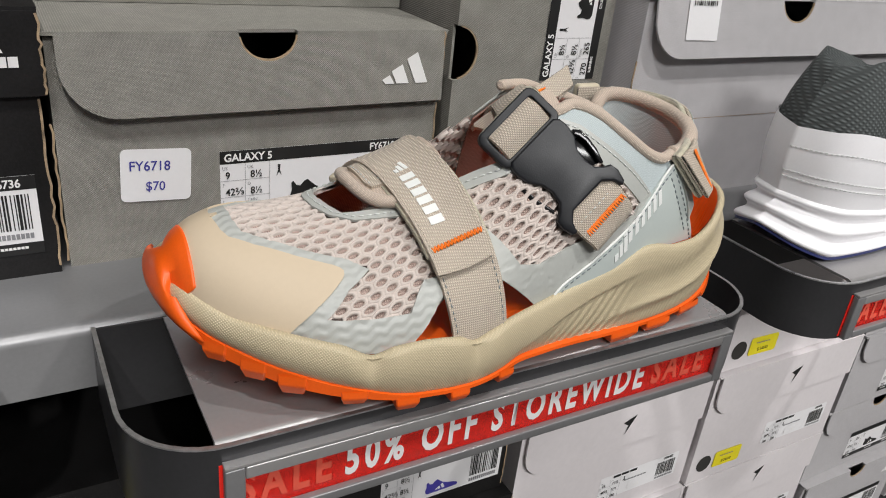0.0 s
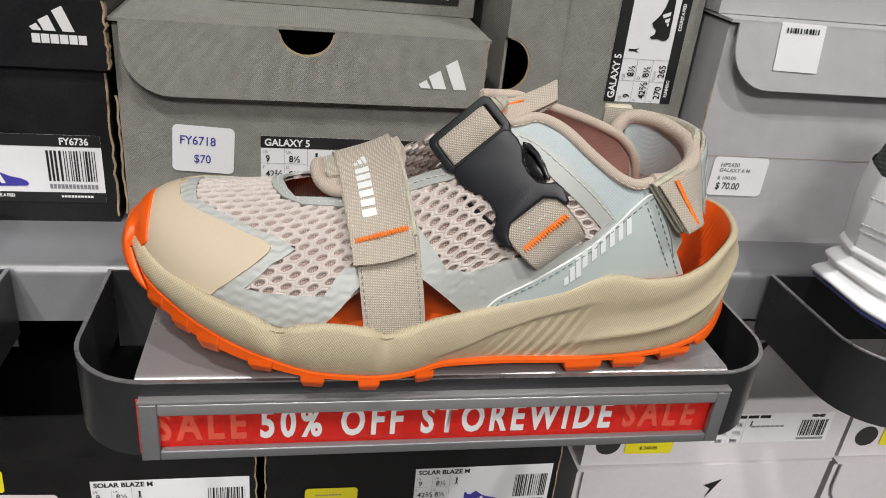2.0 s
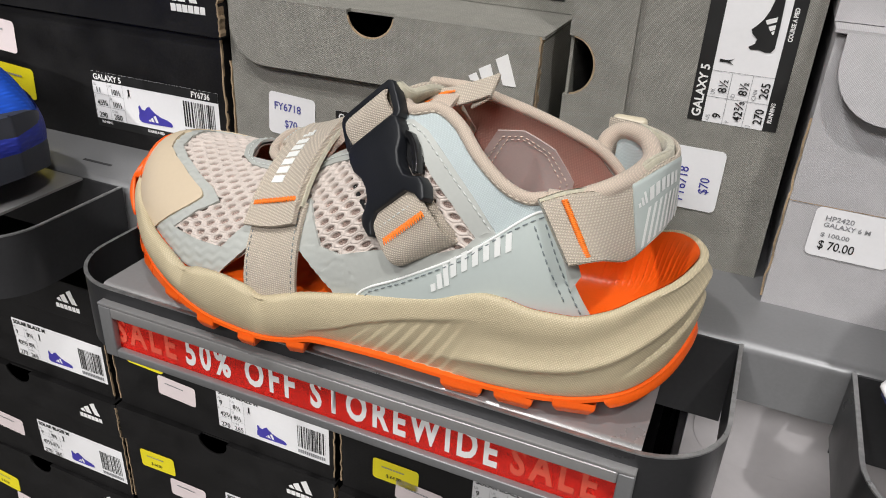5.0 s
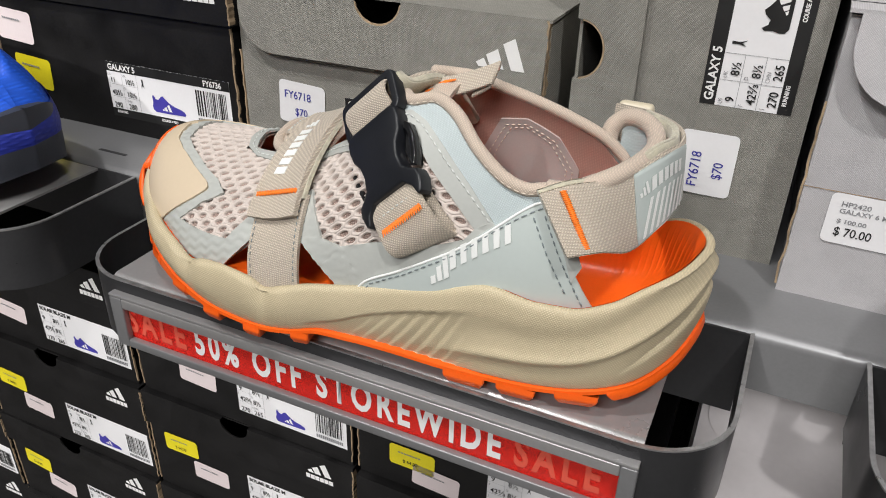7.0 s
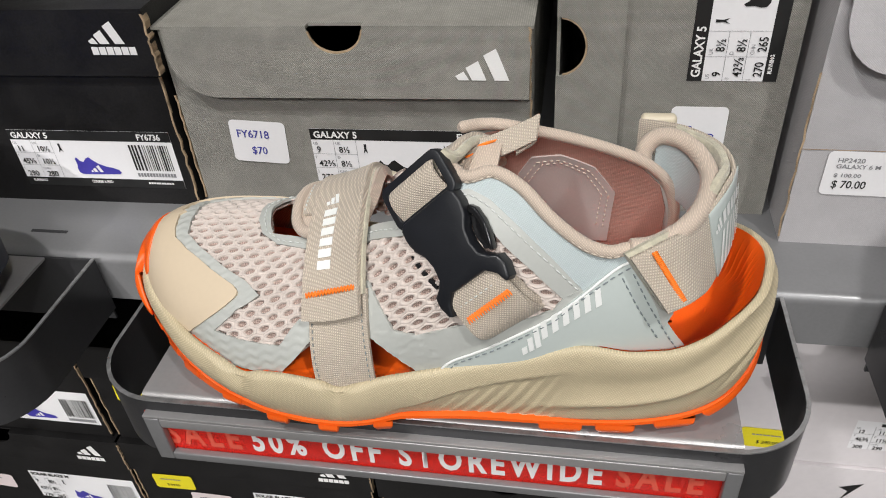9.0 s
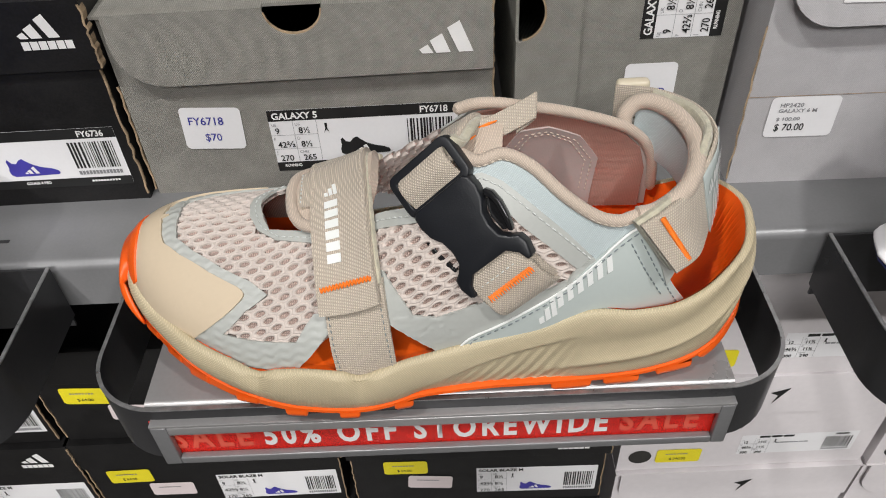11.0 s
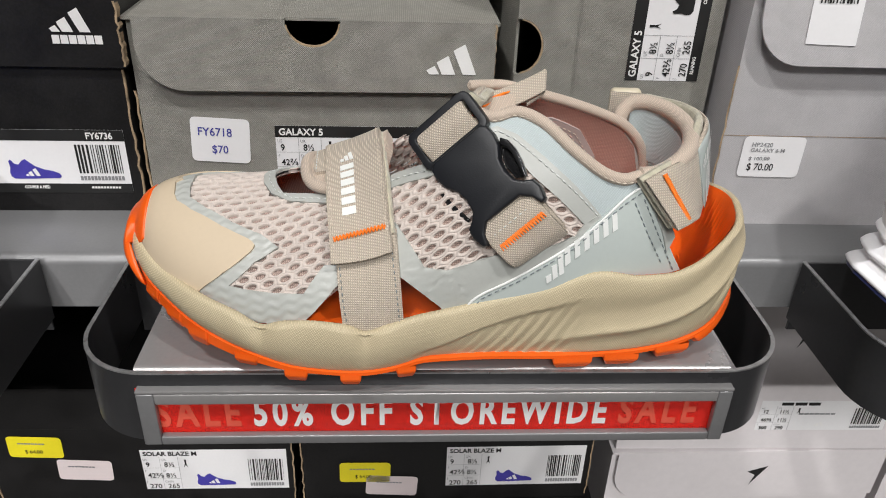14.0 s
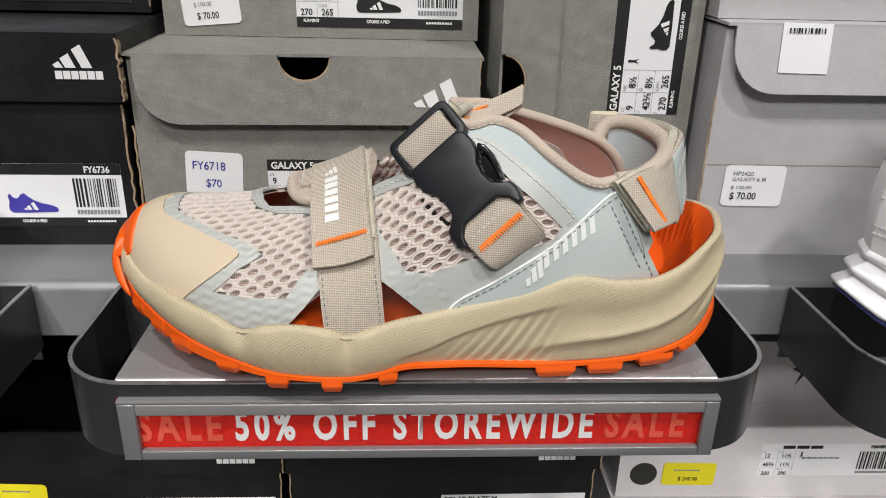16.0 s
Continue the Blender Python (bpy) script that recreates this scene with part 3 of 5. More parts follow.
# --- stacks below the shelf
rng = random.Random(4)
for ci, cx in enumerate((-0.610, -0.374, -0.1375, 0.0985)):
    for lv in range(4):
        z = 0.985 - 0.1225 * lv
        dx, dy = rng.uniform(-0.003, 0.003), rng.uniform(-0.004, 0.004)
        m = tr(cx + (dx if lv else 0), FRONT + dy, z, rng.uniform(-0.8, 0.8))
        k = card_box(m, 0.2285, 0.1195, 0.30, 0.037, "lid", M["blackbox"], "black card shoe box in a stack under the shelf", notch=(0.093, 0.123) if (ci + lv) % 2 or lv else None)
        part("emblem", sheared(0.186, 0.100, 0, 0.024, m, -0.0048), M["white_ink"], k, "white printed three-bar emblem")
        for i in range(6):
            part("emblem_word", word_bars(1, 0.184 + 0.00467 * i, 0.0925, 0.00467, 0.0048, m, 0.12, -0.0048), M["white_ink"], k)
        size_label(k, m, 0.1125, 0.0155, 0.111, 0.042, "SOLAR BLAZE M", "", ("9", "8½", "42⅔", "8½", "270", "265"), "blue_print", head="none", foot=False, seed=20 + ci * 4 + lv)
        zy = 0.052 if lv == 0 and ci == 2 else 0.040 if lv == 0 else 0.052
        price_bars(k, m, 0.016 + (0.012 if ci == 3 else 0), zy + (-0.018 if ci == 3 and lv == 0 else 0), 0.040, 0.021, "yellow", 2 + rng.uniform(-3, 3), "$ 64.00")
        if lv or ci != 0:
            price_bars(k, m, 0.048, 0.028 - (0.02 if ci == 3 and lv == 0 else 0), 0.041, 0.021, "pink", 3 + rng.uniform(-2, 3))
for ci, cx in enumerate((0.3465, 0.5805)):
    for lv in range(3):
        z = 1.036 - 0.1425 * lv
        m = tr(cx + (rng.uniform(-0.004, 0.004) if lv else 0), FRONT + rng.uniform(-0.003, 0.003), z, rng.uniform(-0.6, 0.6))
        k = card_box(m, 0.2285, 0.1395, 0.32, 0.050, "flap", M["whitebox"], "glossy white card shoe box in a stack under the shelf", edge=False)
        # flat disc on the closed front; its dark colour is the hole's shade
        disc = [(0.0195 + 0.0105 * math.cos(radians(a)), 0.022 + 0.0105 * math.sin(radians(a))) for a in range(0, 360, 15)]
        part("finger_hole", plate(disc, 0, m @ Matrix.Translation((0, -0.0004, 0))), M["inside"], k, "round finger hole, its shade a flat dark disc")
        price_bars(k, m, 0.034, 0.012, 0.041, 0.021, "yellow", 1, "$ 240.00")
        part("emblem", plate([(0.114, 0.119), (0.130, 0.125), (0.118, 0.104), (0.121, 0.115)], 0, m @ Matrix.Translation((0, -0.0046, 0))), M["ink"], k, "small dark angular emblem")
        lab = size_label(k, m, 0.108, 0.020, 0.105, 0.030, "", "H06483", ("12", "11½", "46⅔", "11½", "300", "290"), "paper", head="none", foot=False, seed=40 + ci * 4 + lv)
        part("name_bar", word_bars(3, 0.124, 0.0455, 0.032, 0.003, m, 0.12), M["ink"], lab)
        part("small_print", word_bars(7, 0.140, 0.036, 0.03, 0.0018, m, 0.15), M["grey_ink"], lab)
for ci, cx in enumerate((0.816, 1.05)):
    for lv in range(4):
        z = 1.03 - 0.112 * lv
        m = tr(cx + rng.uniform(-0.003, 0.003), FRONT + rng.uniform(-0.004, 0.004), z, rng.uniform(-0.8, 0.8))
        k = card_box(m, 0.2085, 0.1085, 0.30, 0.040, "flap", M["silverbox"], "pale grey card shoe box in a stack under the shelf", notch=(0.088, 0.119), edge=False)
        size_label(k, m, 0.0775, 0.011, 0.110, 0.043, "", "", SZ, "ink", seed=60 + ci * 4 + lv)
        part("emblem", sheared(0.168, 0.080, 0, 0.026, m, -0.0048), M["white_ink"], k, "white printed three-bar emblem")
# boards that carry the lower stacks
rack = thing("stock_rack", (0.2, 0.55, 0.58), "dark steel boards that carry the stacked boxes", "rack")
part("board", block(-0.7, 0.34, 0.35, 0.78, 0.597, 0.6155), M["band"], rack)
part("board", block(0.343, 0.812, 0.35, 0.78, 0.730, 0.749), M["band"], rack)
part("board", block(0.815, 1.3, 0.35, 0.78, 0.673, 0.692), M["band"], rack)
for px in (-0.7, 0.3405, 0.8125, 1.3):
    part("upright", block(px - 0.002, px + 0.002, 0.42, 0.78, 0.552, 0.9), M["band"], rack)

# ---------------------------------------------------------------- the sandal
M["tan_rubber"] = surface("tan_midsole_foam", (0.58, 0.49, 0.325, 1), 0.5, 0, 0.05, 40, 0, 0, 0.45, 0.85, weave_angle=35)
M["orange_rubber"] = surface("orange_rubber", (0.88, 0.115, 0.006, 1), 0.42, 0, 0.08, 60, 0.1, 900)
M["cap"] = surface("smooth_beige_toe_film", (0.60, 0.49, 0.355, 1), 0.58, 0, 0.03, 25, 0.08, 1500, spec=0.35)
M["film"] = surface("grey_green_overlay_film", (0.435, 0.445, 0.42, 1), 0.42, 0, 0.05, 30, 0.06, 900)
M["quarter"] = surface("pale_grey_green_film", (0.50, 0.55, 0.53, 1), 0.34, 0, 0.03, 25, 0.05, 900)
M["collar"] = surface("pale_blue_collar_cloth", (0.50, 0.565, 0.575, 1), 0.7, 0, 0.04, 40, 0, 0, 0.4, 0.6, sheen=0.2, weave_angle=30)
M["yarn"] = surface("pinkish_knit_yarn", (0.585, 0.51, 0.465, 1), 0.75, 0, 0.10, 120, 0.5, 1800, sheen=0.2)
M["lining"] = surface("rose_mesh_lining", (0.53, 0.40, 0.35, 1), 0.8, 0, 0.15, 80, 0, 0, 1.15, 0.9)
M["webbing"] = surface("tan_woven_webbing", (0.60, 0.515, 0.42, 1), 0.7, 0, 0.05, 60, 0, 0, 0.8, 0.95, sheen=0.15)
M["twill"] = surface("tan_twill_binding", (0.60, 0.49, 0.40, 1), 0.7, 0, 0.05, 60, 0, 0, 0.5, 0.75, sheen=0.2, weave_angle=45)
M["fuzz"] = surface("khaki_loop_fastener", (0.49, 0.455, 0.35, 1), 0.95, 0, 0.25, 300, 0.9, 1800, sheen=0.4)
M["thread"] = surface("pale_thread", (0.62, 0.64, 0.62, 1), 0.7, 0, 0.1, 200)
M["tan_thread"] = surface("tan_thread", (0.60, 0.52, 0.43, 1), 0.7, 0, 0.1, 200)
M["dark_thread"] = surface("slate_thread", (0.20, 0.23, 0.24, 1), 0.7, 0, 0.1, 200)
M["orange_thread"] = surface("orange_thread", (0.90, 0.20, 0.01, 1), 0.55, 0, 0.2, 300, 0.2, 1500)
M["buckle"] = surface("black_moulded_plastic", (0.0085, 0.0095, 0.0125, 1), 0.46, 0, 0.12, 40, 0.14, 1600)
M["gloss"] = surface("glossy_black_plastic", (0.010, 0.010, 0.011, 1), 0.12, 0, 0.1, 40)
M["beige_plastic"] = surface("beige_plastic", (0.60, 0.53, 0.40, 1), 0.35, 0, 0.05, 40)
M["inner_grey"] = surface("rose_grey_inner_cloth", (0.44, 0.37, 0.35, 1), 0.8, 0, 0.06, 60, 0.2, 1500)
M["white_print"] = surface("white_print", (0.82, 0.83, 0.81, 1), 0.45, 0, 0.03, 60)
M["rose_inner"] = surface("dusty_rose_inner_cloth", (0.42, 0.23, 0.185, 1), 0.85, 0, 0.08, 60, 0, 0, 0.4, 0.8)

MID = [(.0455, .2840), (.0480, .2705), (.0535, .2600), (.0630, .2495), (.083, .2325), (.107, .2220), (.135, .2175), (.160, .2170), (.185, .2210), (.215, .2255), (.25, .2280), (.285, .2300), (.313, .2370), (.330, .2510), (.3375, .270), (.3385, .286), (.3315, .302), (.318, .3145), (.295, .321), (.26, .322), (.22, .323), (.18, .331), (.145, .3375), (.105, .3385), (.075, .334), (.0575, .3235), (.0492, .3110), (.0462, .2985)]
top_z = spline([.0455, .055, .065, .084, .100, .112, .122, .135, .150, .158, .167, .18, .20, .235, .262, .28, .293, .308, .321, .334, .3435], [1.299, 1.294, 1.290, 1.287, 1.2835, 1.2785, 1.2815, 1.2825, 1.2810, 1.2775, 1.280, 1.2835, 1.2865, 1.294, 1.301, 1.2985, 1.2985, 1.303, 1.310, 1.3145, 1.316])
low_z = spline([.0455, .055, .066, .085, .107, .131, .156, .17, .185, .20, .25, .288, .317, .336, .3435], [1.289, 1.2818, 1.2770, 1.2712, 1.2648, 1.2590, 1.2580, 1.2592, 1.2620, 1.2612, 1.2585, 1.2605, 1.266, 1.278, 1.288])


def closed_loop(pts, per=14):
    out, n = [], len(pts)
    for i in range(n):
        p0, p1, p2, p3 = (np.array(pts[(i + k) % n]) for k in (-1, 0, 1, 2))
        for j in range(per):
            t = j / per
            out.append(0.5 * (2 * p1 + (p2 - p0) * t + (2 * p0 - 5 * p1 + 4 * p2 - p3) * t * t + (3 * p1 - p0 - 3 * p2 + p3) * t ** 3))
    return np.array(out)


LOOP = closed_loop(MID)
_t = np.roll(LOOP, -1, 0) - np.roll(LOOP, 1, 0)
LN = np.stack([-_t[:, 1], _t[:, 0]], 1)
LN = -LN / np.linalg.norm(LN, axis=1)[:, None]
if np.dot(LN[0], LOOP[0] - LOOP.mean(0)) < 0:
    LN = -LN


def ringed(rows, close=True):
    """Skin a list of closed rings, each a list of points."""
    b = bmesh.new()
    vs = [[b.verts.new(p) for p in r] for r in rows]
    n = len(vs[0])
    for a, c in zip(vs, vs[1:]):
        for k in range(n if close else n - 1):
            b.faces.new((a[k], a[(k + 1) % n], c[(k + 1) % n], c[k]))
    return b, vs



shoe = thing("sport_sandal", (0.197, 0.275, ZS), "beige, grey and orange mesh outdoor sandal with black buckle", "shoe")


def bell(x, c, w):
    return math.exp(-((x - c) / w) ** 2)


ridge_f = spline([.20, .24, .30, .335, .37, .40], [.02, .22, .43, .60, .76, .80])
crease_f = spline([.31, .325, .35, .375, .40], [.16, .27, .41, .50, .54])
waist_f = spline([.17, .185, .21, .235, .26], [.10, .22, .57, .70, .72])


def smooth_step(a, b, v):
    k = max(0.0, min(1.0, (v - a) / (b - a)))
    return k * k * (3 - 2 * k)


def relief(x, y, f):
    """Moulded shape of the midsole wall: bulge, heel ridge and crease, finned waist, pinched notches."""
    d = 0.0022 * math.sin(math.pi * min(1, f / 0.95)) ** 0.8
    u = x + 0.8 * max(0.0, 0.28 - abs(y - 0.28) - 0.235) * smooth_step(0.285, 0.31, x)
    if u > 0.225:
        k = smooth_step(0.225, 0.27, u)
        r = ridge_f(u)
        d += 0.0013 * bell(f, r, 0.055) * k
        d -= 0.0016 * bell(f, r + 0.24, 0.16) * k
        d -= 0.0005 * bell(f, r - 0.14, 0.09) * k
    if u > 0.31:
        c = crease_f(u)
        cut = math.exp(-(f - c) / 0.07) if f > c else math.exp(-((f - c) / 0.025) ** 2)
        d -= 0.0017 * cut * smooth_step(0.31, 0.335, u)
    if 0.175 < x < 0.262:
        k = smooth_step(0.175, 0.19, x) * (1 - smooth_step(0.238, 0.262, x))
        low = 1 - smooth_step(-0.05, 0.05, f - waist_f(x))
        d -= 0.0012 * low * k
        w = ((x - 0.024 * f) / 0.0062) % 1.0
        d -= 0.0013 * (w if w < 0.8 else (1 - w) * 4) * low * k * smooth_step(0.185, 0.235, x)
    for c in (0.112, 0.158):
        d -= 0.0016 * bell(x, c, 0.0035) * min(1, f * 1.2)
        d += 0.0008 * (bell(x, c - 0.009, 0.005) + bell(x, c + 0.009, 0.005)) * f
    return d


def outward(loop):
    t = np.roll(loop, -1, 0) - np.roll(loop, 1, 0)
    n = np.stack([t[:, 1], -t[:, 0]], 1)
    n = n / np.linalg.norm(n, axis=1)[:, None]
    return n if np.dot(n[0], loop[0] - loop.mean(0)) > 0 else -n


FINE = closed_loop(MID, 44)
FINE_N = outward(FINE)


def fine_row(off, frac, drop=0.0, shaped=False, rib=0.0):
    r = []
    for (x, y), (nx, ny) in zip(FINE, FINE_N):
        t, l = top_z(x), low_z(x)
        o = off + (relief(x, y, frac) if shaped else 0)
        if rib:
            w = (math.atan2(y - 0.279, x - 0.29) * 11) % 1.0
            o -= rib * smooth_step(0.26, 0.28, x) * max(0.0, 1 - abs(w - 0.5) * 7)
        r.append((x + nx * o, y + ny * o, l + (t - l) * frac + drop))
    return r


def sole_row(off, frac, drop=0.0):
    r = []
    for (x, y), (nx, ny) in zip(LOOP, LN):
        t, l = top_z(x), low_z(x)
        r.append((x + nx * off, y + ny * off, l + (t - l) * frac + drop))
    return r


N = 38
rows = [fine_row(-0.002, 0.0)] + [fine_row(-0.0012, f, 0, True) for f in np.linspace(0.02, 0.93, N)]
rows += [fine_row(-0.0016, 0.975), fine_row(-0.0026, 1.0), fine_row(-0.0042, 1.0, 0.0002), fine_row(-0.0052, 1.0, -0.0008), fine_row(-0.0056, 0.9)]
b, vs = ringed(rows)
bmesh.ops.recalc_face_normals(b, faces=b.faces)
part("midsole", b, M["tan_rubber"], shoe, "sand-coloured textured midsole", smooth=60)
# footbed with raised, finely ribbed heel cup
def bed_row(off, frac, rib=0.0):
    """A ring of the footbed: deep in the heel cup, nearly level with the rim under the forefoot."""
    return [(x, y, z + (top_z(x) - 0.003 - z) * 0.8 * (1 - smooth_step(0.20, 0.27, x))) for x, y, z in fine_row(off, frac, 0, False, rib)]


rows = [bed_row(-0.0054, 0.99), bed_row(-0.0075, 0.86), bed_row(-0.0088, 0.72, 0.0005), bed_row(-0.0098, 0.58, 0.0006), bed_row(-0.0112, 0.46, 0.0005), bed_row(-0.0135, 0.38)]
rim = rows[-1]
for k in (0.25, 0.55, 0.8, 0.97):
    r = []
    for x, y, z in rim:
        cx = min(max(x, 0.085), 0.30)
        r.append((x + (cx - x) * k, y + (0.279 - y) * k, z + (low_z(cx) + (top_z(cx) - low_z(cx)) * (0.32 + 0.36 * (1 - smooth_step(0.20, 0.27, cx))) - z) * min(1, k * 1.5)))
    rows.append(r)
b, vs = ringed(rows)
bmesh.ops.recalc_face_normals(b, faces=b.faces)
if sum(f.normal.z * f.calc_area() for f in b.faces) < 0:
    bmesh.ops.reverse_faces(b, faces=b.faces)
part("footbed", b, M["orange_rubber"], shoe, "orange footbed with ribbed heel cup", smooth=60)
rows = [sole_row(-0.025, 0.0), sole_row(-0.0015, 0.0, 0.0006), sole_row(0.0002, 0.0, 0.0002), [(x, y, z - 0.0042 * (1 - smooth_step(0.075, 0.140, x))) for x, y, z in sole_row(0.0004, 0.0, -0.0014)], [(x, y, z - 0.0042 * (1 - smooth_step(0.075, 0.140, x))) for x, y, z in sole_row(-0.025, 0.0, -0.0018)]]
b, vs = ringed(rows)
b.faces.new(vs[-1])
bmesh.ops.triangulate(b, faces=[f for f in b.faces if len(f.verts) > 4])
bmesh.ops.recalc_face_normals(b, faces=b.faces)
outsole = part("outsole", b, M["orange_rubber"], shoe, "orange rubber outsole", smooth=40)


def lug(i, width, height, reach):
    """A chamfered tread block under the rim at loop point i."""
    (x, y), (nx, ny) = LOOP[i], LN[i]
    tx, ty = -ny, nx
    z1 = low_z(x) - 0.0008
    z0 = max(z1 - height, ZS + 0.0008)
    b = bmesh.new()
    ring = []
    for z, sh, o0, o1 in ((z1, 1.0, -reach, 0.0007), (z1 - (z1 - z0) * 0.45, 0.97, -reach, 0.0012), (z0, 0.76, -reach * 0.9, -0.0008)):
        ring.append([b.verts.new((x + tx * s * width / 2 * sh + nx * o, y + ty * s * width / 2 * sh + ny * o, z)) for s, o in ((-1, o0), (1, o0), (1, o1), (-1, o1))])
    for a, c in zip(ring, ring[1:]):
        for k in range(4):
            b.faces.new((a[k], a[(k + 1) % 4], c[(k + 1) % 4], c[k]))
    b.faces.new(ring[-1])
    bmesh.ops.recalc_face_normals(b, faces=b.faces)
    edges = [e for e in b.edges if e.verts[0].co.z < z1 - 1e-5 or e.verts[1].co.z < z1 - 1e-5]
    bmesh.ops.bevel(b, geom=edges, offset=0.0005, segments=1, affect="EDGES")
    part("tread_lug", b, M["orange_rubber"], outsole)


def loop_at(x, lateral):
    ids = [i for i in range(len(LOOP)) if (LOOP[i][1] < 0.28) == lateral]
    return min(ids, key=lambda i: abs(LOOP[i][0] - x))


for lat in (True, False):
    for lx, lw in ((.0585, .0105), (.0705, .0110), (.083, .0115), (.1045, .0110), (.128, .0105), (.1520, .0095), (.1765, .009), (.2525, .019), (.2765, .017), (.2995, .018)):
        lug(loop_at(lx, lat), lw, 0.0068 + (0.0022 if lx < 0.1 else 0.0), 0.014)

# solid tread round the back of the heel
ids = [i for i in range(len(LOOP)) if LOOP[i][0] > 0.311]
rows = []
for off, dz in ((-0.012, 0.0), (0.0004, 0.0), (0.0011, -0.002), (0.0008, -0.0045), (-0.0020, -0.0068), (-0.014, -0.0072)):
    r = []
    for n, i in enumerate(ids):
        (x, y), (nx, ny) = LOOP[i], LN[i]
        k = smooth_step(-1, 2, min(n, len(ids) - 1 - n))
        z = low_z(x) - 0.0008 + dz * k
        r.append((x + nx * off, y + ny * off, max(z, ZS + 0.0008)))
    rows.append(r)
b, vs = ringed(rows, False)
b.faces.new([r[0] for r in vs])
b.faces.new([r[-1] for r in vs])
bmesh.ops.recalc_face_normals(b, faces=b.faces)
part("heel_tread", b, M["orange_rubber"], outsole, smooth=40)

# orange toe bumper that climbs over the tip
i0 = min(range(len(LOOP)), key=lambda i: LOOP[i][0])
span = range(-29, 27)


def bumper_at(k, f):
    """Point and outward normal of the sole edge under the bumper; its outer end slants back towards the ground."""
    q = k * (1.42 - 0.57 * f) if k > 0 else k
    n = math.floor(q)
    i, j, t = (i0 + n) % len(LOOP), (i0 + n + 1) % len(LOOP), q - n
    return LOOP[i] * (1 - t) + LOOP[j] * t, LN[i] * (1 - t) + LN[j] * t


rows = []
for f in np.linspace(0, 1, 7):
    r = []
    for k in span:
        (x, y), (nx, ny) = bumper_at(k, f)
        w = max(0.0, 1 - (abs(k + 3) / 29) ** 12)
        z = low_z(x) - 0.0015 + f * (top_z(x) - 0.0005 - low_z(x))
        o = 0.0020 + 0.0032 * w * math.sin(math.pi * (0.18 + 0.62 * f))
        r.append((x + nx * o, y + ny * o, z))
    rows.append(r)
BUMP_TOP = [(0.0012, 0.0), (0.0030, 0.35), (0.0046, 0.65), (0.0059, 0.88), (0.0066, 1.0)]
yl = spline([.050, .055, .065, .084, .112, .132, .158, .20, .235, .265, .293, .31], [.2795, .2665, .2545, .2415, .2295, .227, .2255, .2300, .2315, .2365, .2425, .25])
ym = spline([.050, .055, .065, .084, .112, .132, .158, .20, .25, .293, .31], [.291, .305, .317, .326, .330, .329, .325, .317, .3145, .312, .305])
zt = spline([.050, .055, .062, .075, .10, .12, .147, .166, .18, .20, .215, .24, .31], [1.3015, 1.3092, 1.3135, 1.3160, 1.3170, 1.3188, 1.3255, 1.3345, 1.3460, 1.362, 1.371, 1.372, 1.362])
yc = spline([.050, .075, .11, .15, .2, .31], [.285, .2885, .291, .297, .288, .28])


rim_z = spline([.0455, .065, .084, .112, .135, .158, .18, .20, .235, .267, .293, .31], [1.2945, 1.2855, 1.2825, 1.2770, 1.2785, 1.2765, 1.2795, 1.2825, 1.2880, 1.2910, 1.2920, 1.2975])


def skin(x, a, off=0.0):
    """A point of the upper: a = -1 at the lateral sole line, 0 along the top, 1 at the medial sole line."""
    def raw(x, a):
        front = 1 - smooth_step(0.165, 0.195, x)
        th = max(0.0, 1 - abs(a) + 0.05 * front * math.sin(math.pi * abs(a))) * math.pi / 2
        zb, top, c = rim_z(x), zt(x), yc(x)
        edge = yl(x) if a < 0 else ym(x)
        p = 1.0 + 0.12 * front - 0.06 * smooth_step(0.225, 0.258, x)
        return Vector((x, c + (edge - c) * max(math.cos(th), 0) ** p, zb + (top - zb) * math.sin(th) ** p))
    if not off:
        return raw(x, a)
    e = 0.002
    a0, a1 = max(-1, a - 0.03), min(1, a + 0.03)
    n = (raw(min(x + e, .31), a) - raw(max(x - e, .05), a)).cross(raw(x, a1) - raw(x, a0))
    n.normalize()
    return raw(x, a) + n * off


for dx, q in BUMP_TOP:
    r = []
    for k in span:
        a = max(-0.97, min(0.97, -(k + 3) / 29.5 * (1 - 0.25 * q)))
        r.append(skin(.0506 + dx, a, 0.0046 - 0.0010 * q))
    rows.append(r)
lower, upper = rows[6], rows[7]
middle = []
for g in (0.25, 0.5, 0.75):
    r = []
    for p, q in zip(lower, upper):
        p, q = Vector(p), Vector(q)
        away = Vector((p.x - 0.095, (p.y - 0.287) * 1.1, 0.035)).normalized()
        r.append(p.lerp(q, g) + away * 0.0012 * math.sin(math.pi * g))
    middle.append(r)
rows = rows[:7] + middle + rows[7:]
b, vs = ringed(rows, False)
bmesh.ops.recalc_face_normals(b, faces=b.faces)
bump = part("toe_bumper", b, M["orange_rubber"], shoe, "glossy orange rubber toe bumper", smooth=60)
md = bump.modifiers.new("thick", "SOLIDIFY")
md.thickness, md.offset = 0.0014, -1


# arc length across the upper, to space knit and stitches evenly
XS = np.linspace(.0505, .30, 84)
AS = np.linspace(-1, 1, 121)
ARC = []
for x in XS:
    p = np.array([skin(x, a) for a in AS])
    s = np.concatenate([[0], np.cumsum(np.linalg.norm(np.diff(p, axis=0), axis=1))])
    ARC.append(s - s[60])
ARC = np.array(ARC)


def arc_row(x):
    i = min(max(np.searchsorted(XS, x) - 1, 0), len(XS) - 2)
    t = (x - XS[i]) / (XS[i + 1] - XS[i])
    return ARC[i] * (1 - t) + ARC[i + 1] * t


